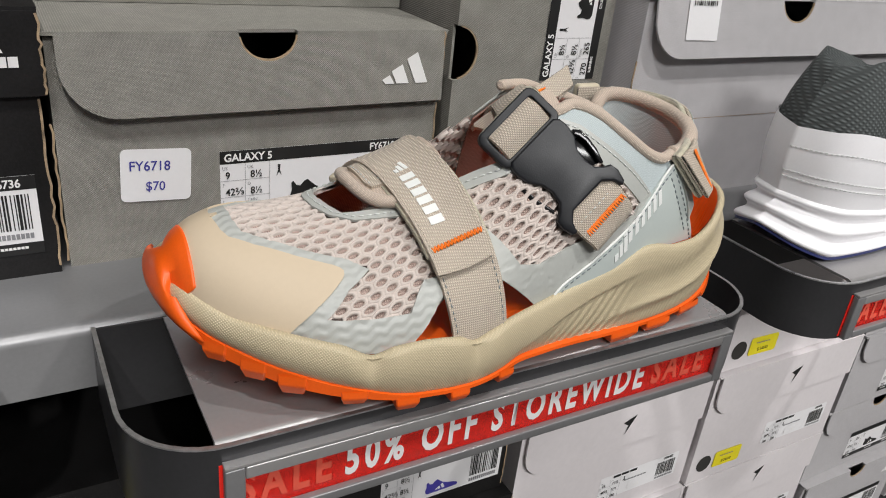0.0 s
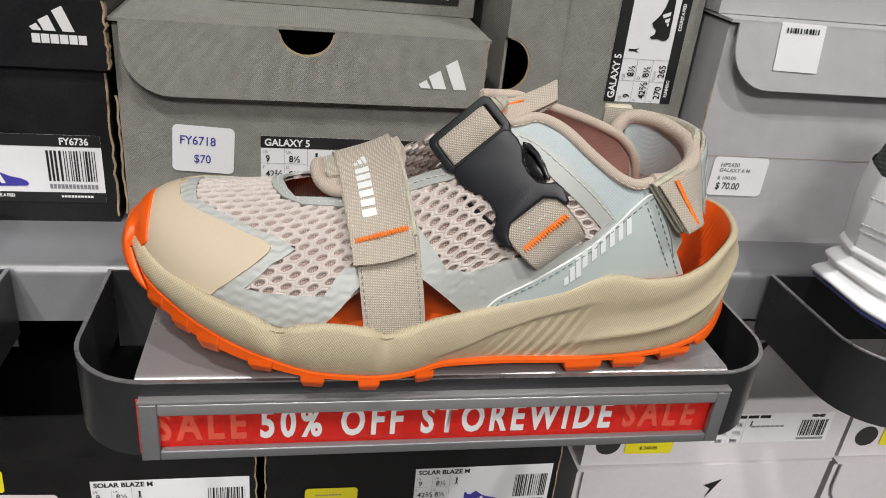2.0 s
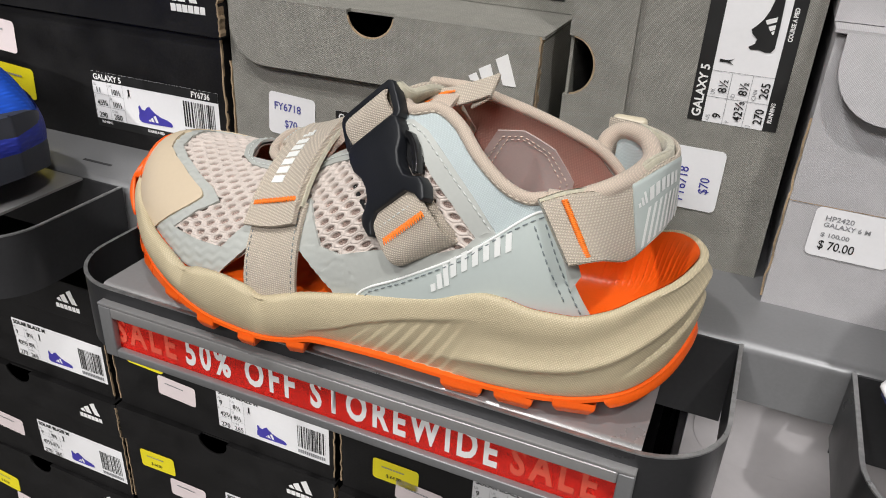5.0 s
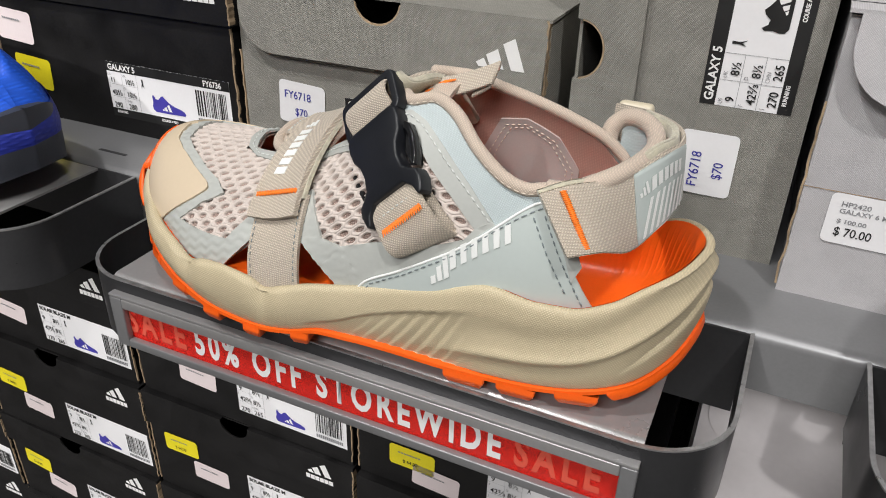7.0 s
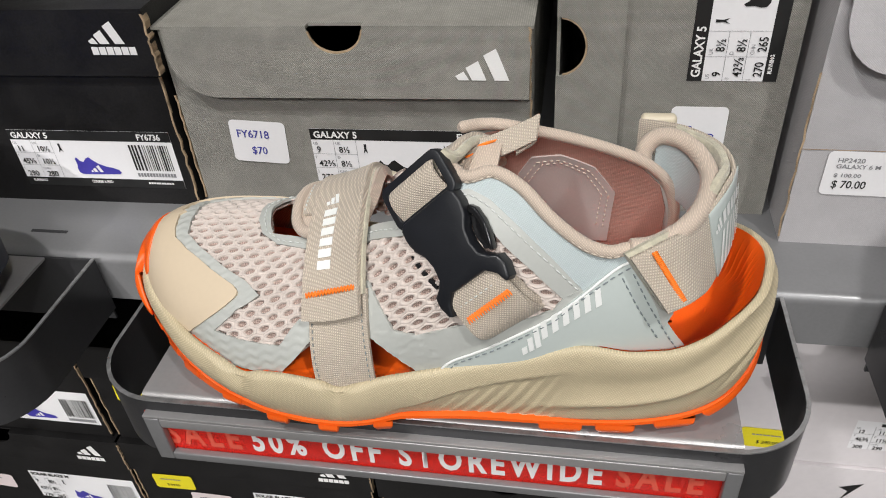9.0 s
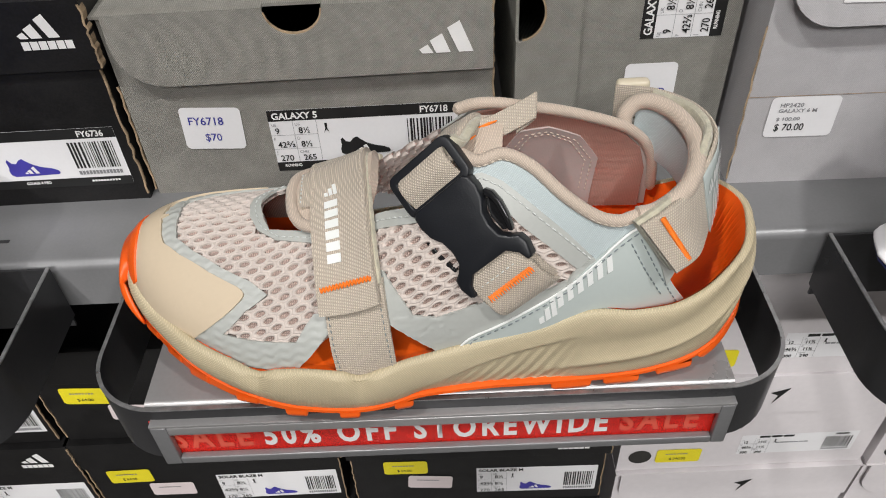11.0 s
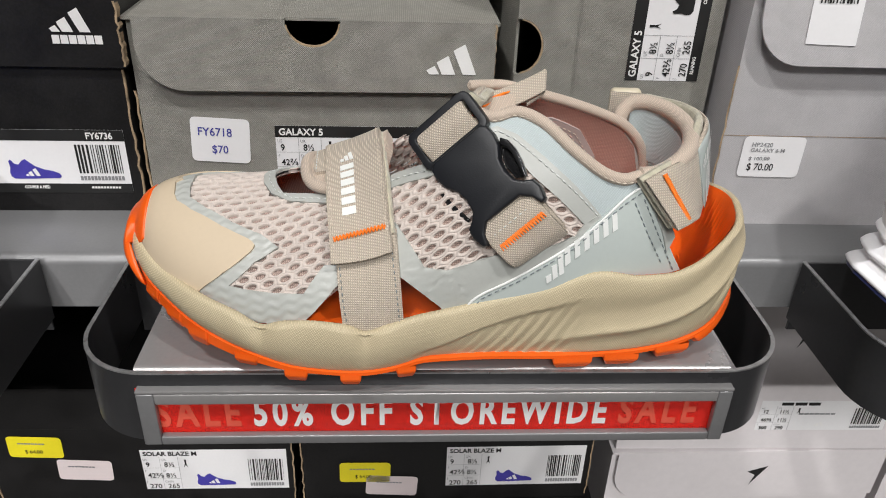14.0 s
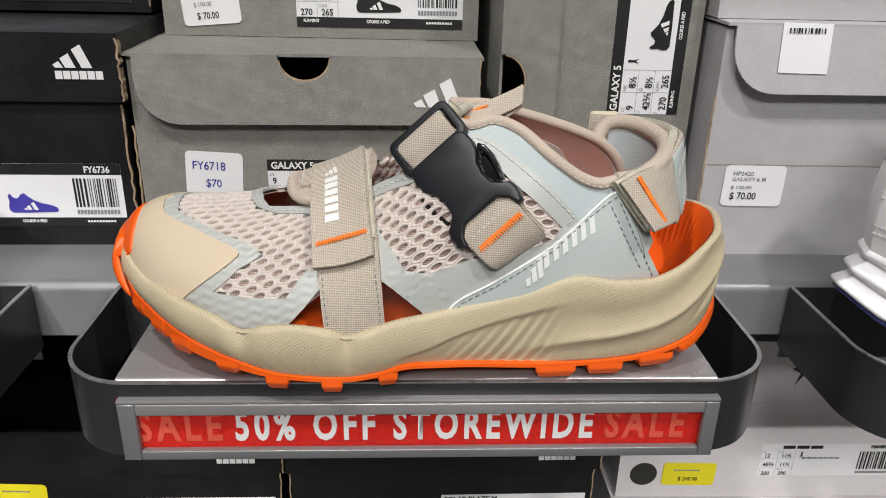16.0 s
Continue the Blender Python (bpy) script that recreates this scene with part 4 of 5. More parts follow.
def a_of(x, s):
    return float(np.interp(s, arc_row(x), AS))


def s_of(x, a):
    return float(np.interp(a, AS, arc_row(x)))


def ripple(x, a):
    """Height of the knit pressed through the film."""
    s = s_of(x, a)
    return 0.5 + 0.5 * math.cos(2 * math.pi * (s / 0.0041 + 0.22 * math.sin(2 * math.pi * x / 0.0074)))


def patch(name, poly, off, thick, mat, label="", parent=None, step=0.004, wave=0.0, mirror=False):
    """A sheet cut to an outline in (x, a) and laid on the upper."""
    if mirror:
        poly = [(x, -a) for x, a in poly]
    b = bmesh.new()
    k = 0.08
    f = b.faces.new([b.verts.new((x, a * k, 0)) for x, a in poly])
    f.normal_update()
    bmesh.ops.triangulate(b, faces=[f])
    xs, as_ = [p[0] for p in poly], [p[1] * k for p in poly]
    for lo, hi, axis in ((min(xs), max(xs), 0), (min(as_), max(as_), 1)):
        n = int((hi - lo) / step)
        for i in range(1, n + 1):
            q = lo + (hi - lo) * i / (n + 1)
            co, no = ((q, 0, 0), (1, 0, 0)) if axis == 0 else ((0, q, 0), (0, 1, 0))
            bmesh.ops.bisect_plane(b, geom=b.verts[:] + b.edges[:] + b.faces[:], plane_co=co, plane_no=no, dist=1e-7)
    for g in b.faces:
        g.normal_update()
        if g.normal.z < 0:
            g.normal_flip()
    flatco = {v: (v.co.x, v.co.y / k) for v in b.verts}
    base = b.faces[:]
    rim = [e for e in b.edges if len(e.link_faces) == 1]
    low = {}
    for v in list(flatco):
        x, a = flatco[v]
        lift = wave * ripple(x, a) if wave else 0
        low[v] = b.verts.new(skin(x, a, off - thick))
        v.co = skin(x, a, off + lift)
    for g in base:
        b.faces.new([low[v] for v in reversed(g.verts)])
    for e in rim:
        v0, v1 = e.verts
        b.faces.new((v0, v1, low[v1], low[v0]))
    bmesh.ops.recalc_face_normals(b, faces=b.faces)
    return part(name, b, mat, parent or shoe, label, smooth=40)


def inside(p, poly):
    x, y = p
    c = False
    for (x0, y0), (x1, y1) in zip(poly, poly[1:] + poly[:1]):
        if (y0 > y) != (y1 > y) and x < (x1 - x0) * (y - y0) / (y1 - y0) + x0:
            c = not c
    return c


def knit(name, poly, skip=(), px=0.0074, rp=0.0040, mirror=False):
    """Open knit: a honeycomb of rounded yarn loops round lens-shaped holes."""
    if mirror:
        poly = [(x, -a) for x, a in poly]
    b = bmesh.new()
    x0, x1 = min(p[0] for p in poly), max(p[0] for p in poly)
    for j in range(-40, 41):
        for i in range(int((x1 - x0) / px) + 2):
            cx, cs = x0 + i * px + (j % 2) * px / 2, j * rp
            if not (x0 - px / 2 <= cx <= x1 + px / 2):
                continue
            ca = a_of(cx, cs)
            if abs(ca) > 0.985 or not inside((cx, ca), poly) or any(inside((cx, ca), q) for q in skip):
                continue
            rings = []
            for fr, h in ((1.0, 0.0007), (0.72, 0.0011), (0.40, 0.0011), (0.0, 0.0003), (0.0, -0.0012)):
                ring = []
                for q in range(12):
                    corner = ((1, 1 / 3), (0.5, 0.5), (0, 2 / 3), (-0.5, 0.5), (-1, 1 / 3), (-1, 0), (-1, -1 / 3), (-0.5, -0.5), (0, -2 / 3), (0.5, -0.5), (1, -1 / 3), (1, 0))[q]
                    hx, hs = corner[0] * px / 2, corner[1] * rp
                    ix, is_ = hx * 0.66, hs * 0.66
                    n = math.hypot(ix / 0.00235, is_ / 0.00120)
                    ix, is_ = ix / n, is_ / n
                    ux, us = ix + (hx - ix) * fr, is_ + (hs - is_) * fr
                    xx = min(max(cx + ux, .0515), .299)
                    ring.append(b.verts.new(skin(xx, max(-0.995, min(0.995, a_of(xx, cs + us))), h)))
                rings.append(ring)
            for r0, r1 in zip(rings, rings[1:]):
                for q in range(12):
                    b.faces.new((r0[q], r0[(q + 1) % 12], r1[(q + 1) % 12], r1[q]))
    bmesh.ops.remove_doubles(b, verts=b.verts, dist=0.00005)
    bmesh.ops.recalc_face_normals(b, faces=b.faces)
    return tagged(part(name, b, M["yarn"], shoe, "pinkish open-knit mesh", smooth=80), kind="stuff")


def along(points, step, f):
    """Even steps along a broken line of 3D points: calls f(place, direction)."""
    left = step / 2
    for p, q in zip(points, points[1:]):
        d = (q - p).length
        while left < d:
            f(p + (q - p) * (left / d), (q - p) / d)
            left += step
        left -= d


def dense(path, n=8):
    out = []
    for (x0, a0), (x1, a1) in zip(path, path[1:]):
        out += [(x0 + (x1 - x0) * i / n, a0 + (a1 - a0) * i / n) for i in range(n)]
    return out + [path[-1]]


def bead(b, p, d, length, r):
    q = d.to_track_quat("X", "Z").to_matrix().to_4x4()
    c = bmesh.new()
    bmesh.ops.create_icosphere(c, subdivisions=1, radius=1)
    bmesh.ops.transform(c, matrix=Matrix.Translation(p) @ q @ Matrix.Diagonal((length / 2, r, r, 1)), verts=c.verts)
    merge(b, c)


def stitches(path, off, mat, parent=None, step=0.0034, length=0.0027, r=0.00038):
    b = bmesh.new()
    pts = path if isinstance(path[0], Vector) else [skin(x, a, off) for x, a in dense(path)]
    along(pts, step, lambda p, d: bead(b, p, d, length, r))
    return part("stitching", b, M[mat], parent or shoe, smooth=60)


def curve3(pts, per=8):
    """Smooth open curve through 3D points."""
    pts = [Vector(p) for p in pts]
    ext = [2 * pts[0] - pts[1]] + pts + [2 * pts[-1] - pts[-2]]
    out = []
    for i in range(1, len(ext) - 2):
        p0, p1, p2, p3 = ext[i - 1:i + 3]
        for j in range(per):
            t = j / per
            out.append(0.5 * (2 * p1 + (p2 - p0) * t + (2 * p0 - 5 * p1 + 4 * p2 - p3) * t * t + (3 * p1 - p0 - 3 * p2 + p3) * t ** 3))
    return out + [pts[-1]]


def tube(name, pts, r, mat, label="", parent=None, flatten=1.0):
    path = curve3(pts)
    b = bmesh.new()
    rings = []
    up = Vector((0, 0, 1))
    for i, p in enumerate(path):
        d = (path[min(i + 1, len(path) - 1)] - path[max(i - 1, 0)]).normalized()
        side = d.cross(up).normalized()
        nrm = side.cross(d)
        k = 0.55 if i in (0, len(path) - 1) else 1
        rings.append([b.verts.new(p + (side * math.cos(q * math.pi / 6) * flatten + nrm * math.sin(q * math.pi / 6)) * r * k) for q in range(12)])
    for a, c in zip(rings, rings[1:]):
        for q in range(12):
            b.faces.new((a[q], a[(q + 1) % 12], c[(q + 1) % 12], c[q]))
    b.faces.new(rings[0])
    b.faces.new(rings[-1])
    bmesh.ops.recalc_face_normals(b, faces=b.faces)
    return part(name, b, M[mat], parent or shoe, label, smooth=50)


def ribbon(name, spine, thick, mat, label="", parent=None, crown=0.0, span=(-1.0, 1.0), lift=0.0, per=8):
    """A strap: spine is (centre, half-width vector) pairs; lift moves it along its outward side."""
    cs, hs = curve3([c for c, h in spine], per), curve3([h for c, h in spine], per)
    b = bmesh.new()
    rows = []
    for i, (c, h) in enumerate(zip(cs, hs)):
        d = cs[min(i + 1, len(cs) - 1)] - cs[max(i - 1, 0)]
        n = h.cross(d).normalized()
        ring = []
        prof = [(-1, 0.3), (-0.96, 0.85), (-0.85, 1), (-0.4, 1), (0, 1), (0.4, 1), (0.85, 1), (0.96, 0.85), (1, 0.3)]
        for w, t in prof:
            s = span[0] + (span[1] - span[0]) * (w + 1) / 2
            ring.append(c + h * s + n * (lift + thick * (t - 0.5) + crown * (1 - s * s)))
        for w, t in reversed(prof):
            s = span[0] + (span[1] - span[0]) * (w + 1) / 2
            ring.append(c + h * s + n * (lift - thick * (t - 0.5) + crown * (1 - s * s)))
        rows.append([b.verts.new(p) for p in ring])
    m = len(rows[0])
    for a, c in zip(rows, rows[1:]):
        for q in range(m):
            b.faces.new((a[q], a[(q + 1) % m], c[(q + 1) % m], c[q]))
    b.faces.new(rows[0])
    b.faces.new(rows[-1])
    bmesh.ops.recalc_face_normals(b, faces=b.faces)
    return part(name, b, M[mat], parent or shoe, label, smooth=45)


# knit panels, lining, overlays
VENT = [(.1129, .0), (.1129, -.04), (.1153, -.16), (.1185, -.24), (.1297, -.28), (.1417, -.33), (.152, -.345)]
VENT_OUT = [(.1075, .0), (.1085, -.12), (.113, -.23), (.122, -.31), (.1417, -.385), (.152, -.40)]
MESH1 = [(.0715, 0.0), (.0710, -.13), (.0722, -.30), (.082, -.39), (.096, -.47), (.1095, -.53), (.1165, -.58), (.107, -.66), (.095, -.83), (.135, -.84), (.139, -.74), (.152, -.72), (.152, -.38), (.1417, -.36), (.122, -.29), (.113, -.20), (.1095, -.08), (.1095, 0.0)]
CUT = [(.1315, -1.02), (.1321, -.97), (.1441, -.80), (.1489, -.75), (.1705, -.76), (.1833, -.89), (.1935, -1.02)]
MESH2 = [(.156, -.37), (.1705, -.36), (.184, -.38), (.2, -.40), (.212, -.38), (.2215, -.43), (.2305, -.53), (.2417, -.62), (.2545, -.74), (.2473, -.83), (.2169, -.86), (.1929, -.86), (.180, -.80), (.168, -.66), (.156, -.66)]
for flip in (False, True):
    knit("knit_panel", MESH1, mirror=flip)
    patch("lining", [(.060, 0.0), (.060, -.9), (.082, -.98), (.130, -.97), (.1435, -.82), (.154, -.74), (.154, -.36), (.1417, -.345), (.1185, -.25), (.1129, -.05), (.1129, 0)], -0.0007, 0.0005, M["lining"], "rose inner mesh", step=0.006, mirror=flip)
knit("knit_panel", MESH2)
knit("knit_panel", [(.150, -.40), (.1705, -.36), (.2, -.40), (.2, -.95), (.185, -.9), (.17, -.76), (.150, -.74)], mirror=True)
patch("lining", [(.156, -.37), (.1705, -.36), (.2, -.40), (.215, -.36), (.26, -.72), (.26, -.95), (.19, -.95), (.170, -.74), (.156, -.74)], -0.0007, 0.0005, M["lining"], "rose inner mesh", step=0.006)

FRONT_FILM = [(.068, .0), (.0645, -.04), (.0661, -.23), (.069, -.34), (.078, -.43), (.0925, -.51), (.1045, -.56), (.1065, -.58), (.105, -.62), (.095, -.75), (.087, -.87), (.081, -1), (.1315, -1), (.1321, -.97), (.1441, -.80), (.1489, -.75), (.152, -.745), (.152, -.69), (.1433, -.69), (.1401, -.69), (.1361, -.74), (.1313, -.82), (.1089, -.80), (.0985, -.81), (.1089, -.66), (.1193, -.58), (.1113, -.51), (.0977, -.45), (.0841, -.37), (.0757, -.28), (.0742, -.13), (.0745, 0)]
for flip in (False, True):
    patch("front_overlay", FRONT_FILM, 0.0017, 0.0012, M["film"], "grey-green rippled film overlay", step=0.0010, wave=0.00045, mirror=flip)
    patch("vent_edge", VENT_OUT + VENT[::-1], 0.0017, 0.0012, M["film"], "pale stitched vent edge", mirror=flip)
    stitches([(.1100, -.0 if not flip else 0), (.1110, -.10 if not flip else .10), (.1150, -.22 if not flip else .22), (.1230, -.295 if not flip else .295), (.1417, -.360 if not flip else .360), (.150, -.375 if not flip else .375)], 0.0019, "thread")
    cap_poly = [(.0505, .0), (.0505, -1.0), (.0815, -1.0), (.0835, -.96), (.0881, -.87), (.0961, -.75), (.1073, -.61), (.1086, -.59), (.1089, -.57), (.1078, -.555), (.1057, -.54), (.0929, -.49), (.0785, -.41), (.0705, -.33), (.0685, -.25), (.0670, -.04), (.0700, .0)]
    patch("toe_cap", cap_poly, 0.0030, 0.0016, M["cap"], "smooth beige toe cap", step=0.003, mirror=flip)
patch("throat_edge", [(.154, -.41), (.1705, -.405), (.184, -.425), (.2, -.445), (.213, -.41), (.213, -.355), (.2, -.38), (.1825, -.355), (.1705, -.335), (.154, -.345)], 0.0015, 0.0012, M["film"], "pale stitched throat edge")
stitches([(.156, -.375), (.1705, -.37), (.184, -.395), (.2, -.415)], 0.0018, "thread")
patch("side_overlay", [(.154, -.62), (.1713, -.57), (.1833, -.78), (.1929, -.82), (.2169, -.815), (.2369, -.81), (.2473, -.79), (.2513, -.75), (.2577, -.72), (.262, -.78), (.235, -.92), (.2065, -1), (.1993, -1), (.1921, -.98), (.1833, -.89), (.1705, -.76), (.154, -.745)], 0.0017, 0.0012, M["film"], "grey-green rippled film overlay", step=0.0012, wave=0.00055)
patch("collar_panel", [(.2060, -.36), (.2137, -.36), (.2209, -.4), (.2329, -.5), (.2457, -.61), (.2577, -.72), (.262, -.80), (.285, -.80), (.2805, -.60), (.2745, -.57), (.2673, -.585), (.2577, -.555), (.2457, -.465), (.2337, -.345), (.2225, -.285), (.2121, -.30), (.206, -.31)], 0.0011, 0.0026, M["collar"], "pale blue padded collar cloth", step=0.003)
patch("collar_trim", [(.2060, -.42), (.2137, -.425), (.2193, -.465), (.2281, -.555), (.2393, -.645), (.2513, -.755), (.2585, -.73), (.2467, -.61), (.2339, -.495), (.2219, -.395), (.2137, -.355), (.2060, -.355)], 0.0018, 0.0010, M["film"], "grey-green stitched trim", step=0.003)
stitches([(.2080, -.375), (.2137, -.375), (.2209, -.415), (.2329, -.515), (.2457, -.625), (.2577, -.735)], 0.0020, "thread")
QUARTER = [(.1993, -1), (.2065, -.945), (.2225, -.9), (.2473, -.81), (.2689, -.66), (.2755, -.62), (.2785, -.635), (.2857, -.77), (.2953, -.92), (.3005, -1.0)]
quarter = patch("quarter_panel", QUARTER, 0.0027, 0.0014, M["quarter"], "smooth pale grey-green quarter panel", step=0.004)
stitches([(.2035, -.995), (.2080, -.955), (.2230, -.915), (.2478, -.825), (.2690, -.682), (.2750, -.645)], 0.0029, "dark_thread", quarter)
stitches([(.2765, -.66), (.2840, -.79), (.2930, -.93), (.2975, -1.0)], 0.0029, "dark_thread", quarter)
stitches([(.2725, -.675), (.2800, -.80), (.2890, -.93)], 0.0029, "dark_thread", quarter)
patch("loop_anchor", [(.2790, -.66), (.2850, -.66), (.2930, -.82), (.2900, -.88), (.2868, -.80)], 0.0036, 0.0012, M["film"], "stitched strap anchor", quarter)


tube("panel_edge", [skin(x, a, 0.0026) for x, a in QUARTER[:6]], 0.00055, "white_print", "white cut edge", quarter)


def slab_word(name, n, start, run, across, off, parent, thin=0.55, slant=0.0):
    """Plain blocks in place of a word: run is the step along it, across its height, both in (x, a)."""
    for i in range(n):
        x, a = start[0] + run[0] * i, start[1] + run[1] * i
        q = [(x, a), (x + run[0] * thin, a + run[1] * thin), (x + run[0] * thin + across[0], a + run[1] * thin + across[1]), (x + across[0], a + across[1])]
        patch(name, q, off, 0.0003, M["white_print"], "", parent)


def slab_emblem(start, run, across, off, parent):
    for i, h in enumerate((0.35, 0.68, 1.0)):
        x, a = start[0] + run[0] * i, start[1] + run[1] * i
        q = [(x, a), (x + run[0] * 0.75, a + run[1] * 0.75), (x + run[0] * 0.75 - run[0] * h * 0.5 + across[0] * h, a + run[1] * 0.75 - run[1] * h * 0.5 + across[1] * h), (x - run[0] * h * 0.5 + across[0] * h, a - run[1] * h * 0.5 + across[1] * h)]
        patch("print_bar", q, off, 0.0003, M["white_print"], "", parent)


slab_word("print_block", 6, (.2436, -.885), (.0040, .0195), (-.0010, .062), 0.0031, quarter)
slab_emblem((.2362, -.935), (.0026, .0100), (-.0002, .075), 0.0031, quarter)

# medial side, seen through the openings
patch("medial_panel", [(.198, .38), (.213, .34), (.2225, .31), (.2337, .37), (.25, .44), (.268, .50), (.283, .56), (.293, .66), (.298, .78), (.298, 1), (.198, 1)], 0.0008, 0.0010, M["film"], "grey-green medial panel")
patch("medial_lining", [(.198, .40), (.213, .36), (.2225, .33), (.2337, .38), (.25, .45), (.268, .51), (.282, .57), (.291, .67), (.295, .80), (.295, 1), (.198, 1)], -0.0006, 0.0010, M["rose_inner"], "dusty rose inner lining")
PATCH = [(.222, .98), (.224, .70), (.234, .54), (.247, .53), (.262, .60), (.272, .74), (.270, .98)]
inner = patch("inner_patch", PATCH, -0.0016, 0.0008, M["inner_grey"], "rose-grey stitched inner patch")
for off in (0.0, 0.0032):
    stitches([(.2255 + off, .92), (.2272 + off, .71), (.2365 + off * 0.7, .57 + off * 5), (.2465, .56 + off * 5), (.2600 - off * 0.6, .625 + off * 4), (.2690 - off, .75), (.2675 - off, .92)], -0.0026, "tan_thread", inner, 0.0030, 0.0020, 0.0003)
patch("tongue", [(.192, -.34), (.205, -.31), (.222, -.27), (.224, .0), (.222, .27), (.205, .32), (.192, .34), (.186, 0)], -0.0065, 0.002, M["twill"], "tan padded tongue")

# collar binding: lateral rim runs on round the heel pad, medial rim dives inside
lat = [skin(x, a, 0.001) for x, a in ((.2035, -.20), (.2121, -.305), (.2225, -.29), (.2337, -.35), (.2457, -.47), (.2577, -.56), (.2673, -.59), (.2745, -.575))]
heel = [Vector(p) for p in ((.2845, .2485, 1.3415), (.296, .2555, 1.3455), (.3035, .268, 1.3480), (.307, .285, 1.3495), (.3035, .301, 1.3510), (.2960, .311, 1.3515), (.2885, .3145, 1.3500), (.2835, .3135, 1.3455), (.2825, .3115, 1.3390))]
tube("collar_binding", lat + heel[:1], 0.0027, "twill", "tan twill collar binding", flatten=1.0)
stitches([p + Vector((0, -0.0026, -0.0008)) for p in curve3(lat)], 0, "tan_thread", step=0.003, length=0.0024, r=0.0004)
tube("heel_binding", [lat[-1]] + heel, 0.0039, "twill", "tan padded heel binding")
tube("medial_binding", [skin(x, a, 0.0006) for x, a in ((.2045, .12), (.213, .28), (.2225, .30), (.2337, .36), (.25, .43), (.268, .49), (.283, .55), (.293, .65), (.298, .78), (.2995, .93))], 0.0026, "twill", "tan twill collar binding")
pad = []
for p in [lat[-1]] + heel[:7]:
    pad.append((p + Vector((0.0, 0.0, -0.015)), Vector((0.0, 0.0, 0.015))))
ribbon("heel_pad", pad, 0.0030, "collar", "pale blue heel pad", lift=0.0)

# forefoot strap
LOWER = [(.1490, -1.03), (.1742, -1.03), (.1735, -.85), (.1722, -.60), (.1448, -.60), (.1470, -.85)]
s_low = patch("forefoot_strap_base", LOWER, 0.0042, 0.0018, M["webbing"], "tan woven strap base", step=0.003)
stitches([(.1505, -.98), (.1485, -.85), (.1465, -.64)], 0.0044, "dark_thread", s_low, 0.0028, 0.0020, 0.0003)
stitches([(.1722, -.98), (.1716, -.85), (.1702, -.64)], 0.0044, "dark_thread", s_low, 0.0028, 0.0020, 0.0003)
patch("tongue_pad", [(.1282, .0), (.1286, -.12), (.1302, -.21), (.1335, -.275), (.1380, -.31), (.146, -.33), (.166, -.33), (.1695, -.16), (.169, .1), (.168, .42), (.134, .42), (.129, .1)], 0.0052, 0.0048, M["twill"], "tan padded strap cushion", step=0.003)
keeper = patch("strap_keeper", [(.1335, .12), (.1335, -.16), (.1350, -.205), (.1432, -.225), (.1432, .12)], 0.0070, 0.0018, M["webbing"], "tan webbing keeper on the cushion", step=0.003)
for kx in (.1346, .1395):
    stitches([(kx, .10), (kx, -.03), (kx + 0.0005, -.18)], 0.0072, "thread", keeper, 0.0026, 0.0019, 0.00035)
tube("cushion_binding", [skin(x, a, 0.0046) for x, a in ((.1385, .40), (.1310, .20), (.1288, .0), (.1292, -.12), (.1310, -.21), (.1345, -.275), (.1400, -.315), (.1480, -.335))], 0.0028, "twill", "tan padded cushion edge")
STRAP = [(.1440, -.70), (.1575, -.695), (.1716, -.69), (.1695, -.35), (.1668, -.05), (.1650, .25), (.1645, .52), (.1370, .52), (.1380, .25), (.1392, -.05), (.1412, -.35)]
strap = patch("forefoot_strap", STRAP, 0.0082, 0.0024, M["webbing"], "tan hook-and-loop forefoot strap", step=0.003)
patch("strap_underside", [(x - 0.0010 if x < .15 else x + 0.0006 if x > .16 else x, max(a, -.62)) for x, a in STRAP], 0.0057, 0.0018, M["fuzz"], "khaki loop fastener underside", strap, step=0.004)
for xs in (((.1452, -.64), (.1428, -.35), (.1408, -.05), (.1396, .25)), ((.1700, -.62), (.1678, -.35), (.1652, -.05), (.1634, .25))):
    stitches(list(xs), 0.0083, "tan_thread", strap, 0.0026, 0.0018, 0.0003)


def bar_tack(p, q, n, width, off, parent):
    """A dense zigzag of orange thread from p to q in (x, a)."""
    b = bmesh.new()
    A, B = skin(*p, off), skin(*q, off)
    n3 = (skin(*p, off + 0.001) - skin(*p, off)).normalized()
    d = (B - A).normalized()
    s = n3.cross(d)
    for i in range(n):
        bead(b, A + (B - A) * ((i + 0.5) / n), (s + d * (0.25 if i % 2 else -0.1)).normalized(), width, (B - A).length / n * 0.55)
    return tagged(part("bar_tack", b, M["orange_thread"], parent, "orange bar-tack stitching", smooth=60), kind="stuff")


bar_tack((.1450, -.605), (.1698, -.595), 30, 0.0032, 0.0083, strap)
slab_word("print_block", 6, (.1475, -.235), (.0003, -.048), (.0068, 0.0), 0.0086, strap, 0.72)
slab_emblem((.1476, -.205), (.0024, 0.0), (-.0002, .060), 0.0086, strap)
tube("strap_ring", [skin(.1325, .50, .006), skin(.1500, .51, .006), skin(.1690, .50, .006)], 0.0028, "beige_plastic", "beige plastic strap ring")

# side-release buckle on the instep
BU = Vector((0.7293, 0.0185, 0.6840)).normalized()
BV = Vector((0.5610, -0.5884, -0.5823)).normalized()
BN = BV.cross(BU).normalized()
if BN.y > 0:
    BN = -BN
BO = Vector((0.1894, 0.2679, 1.3581))


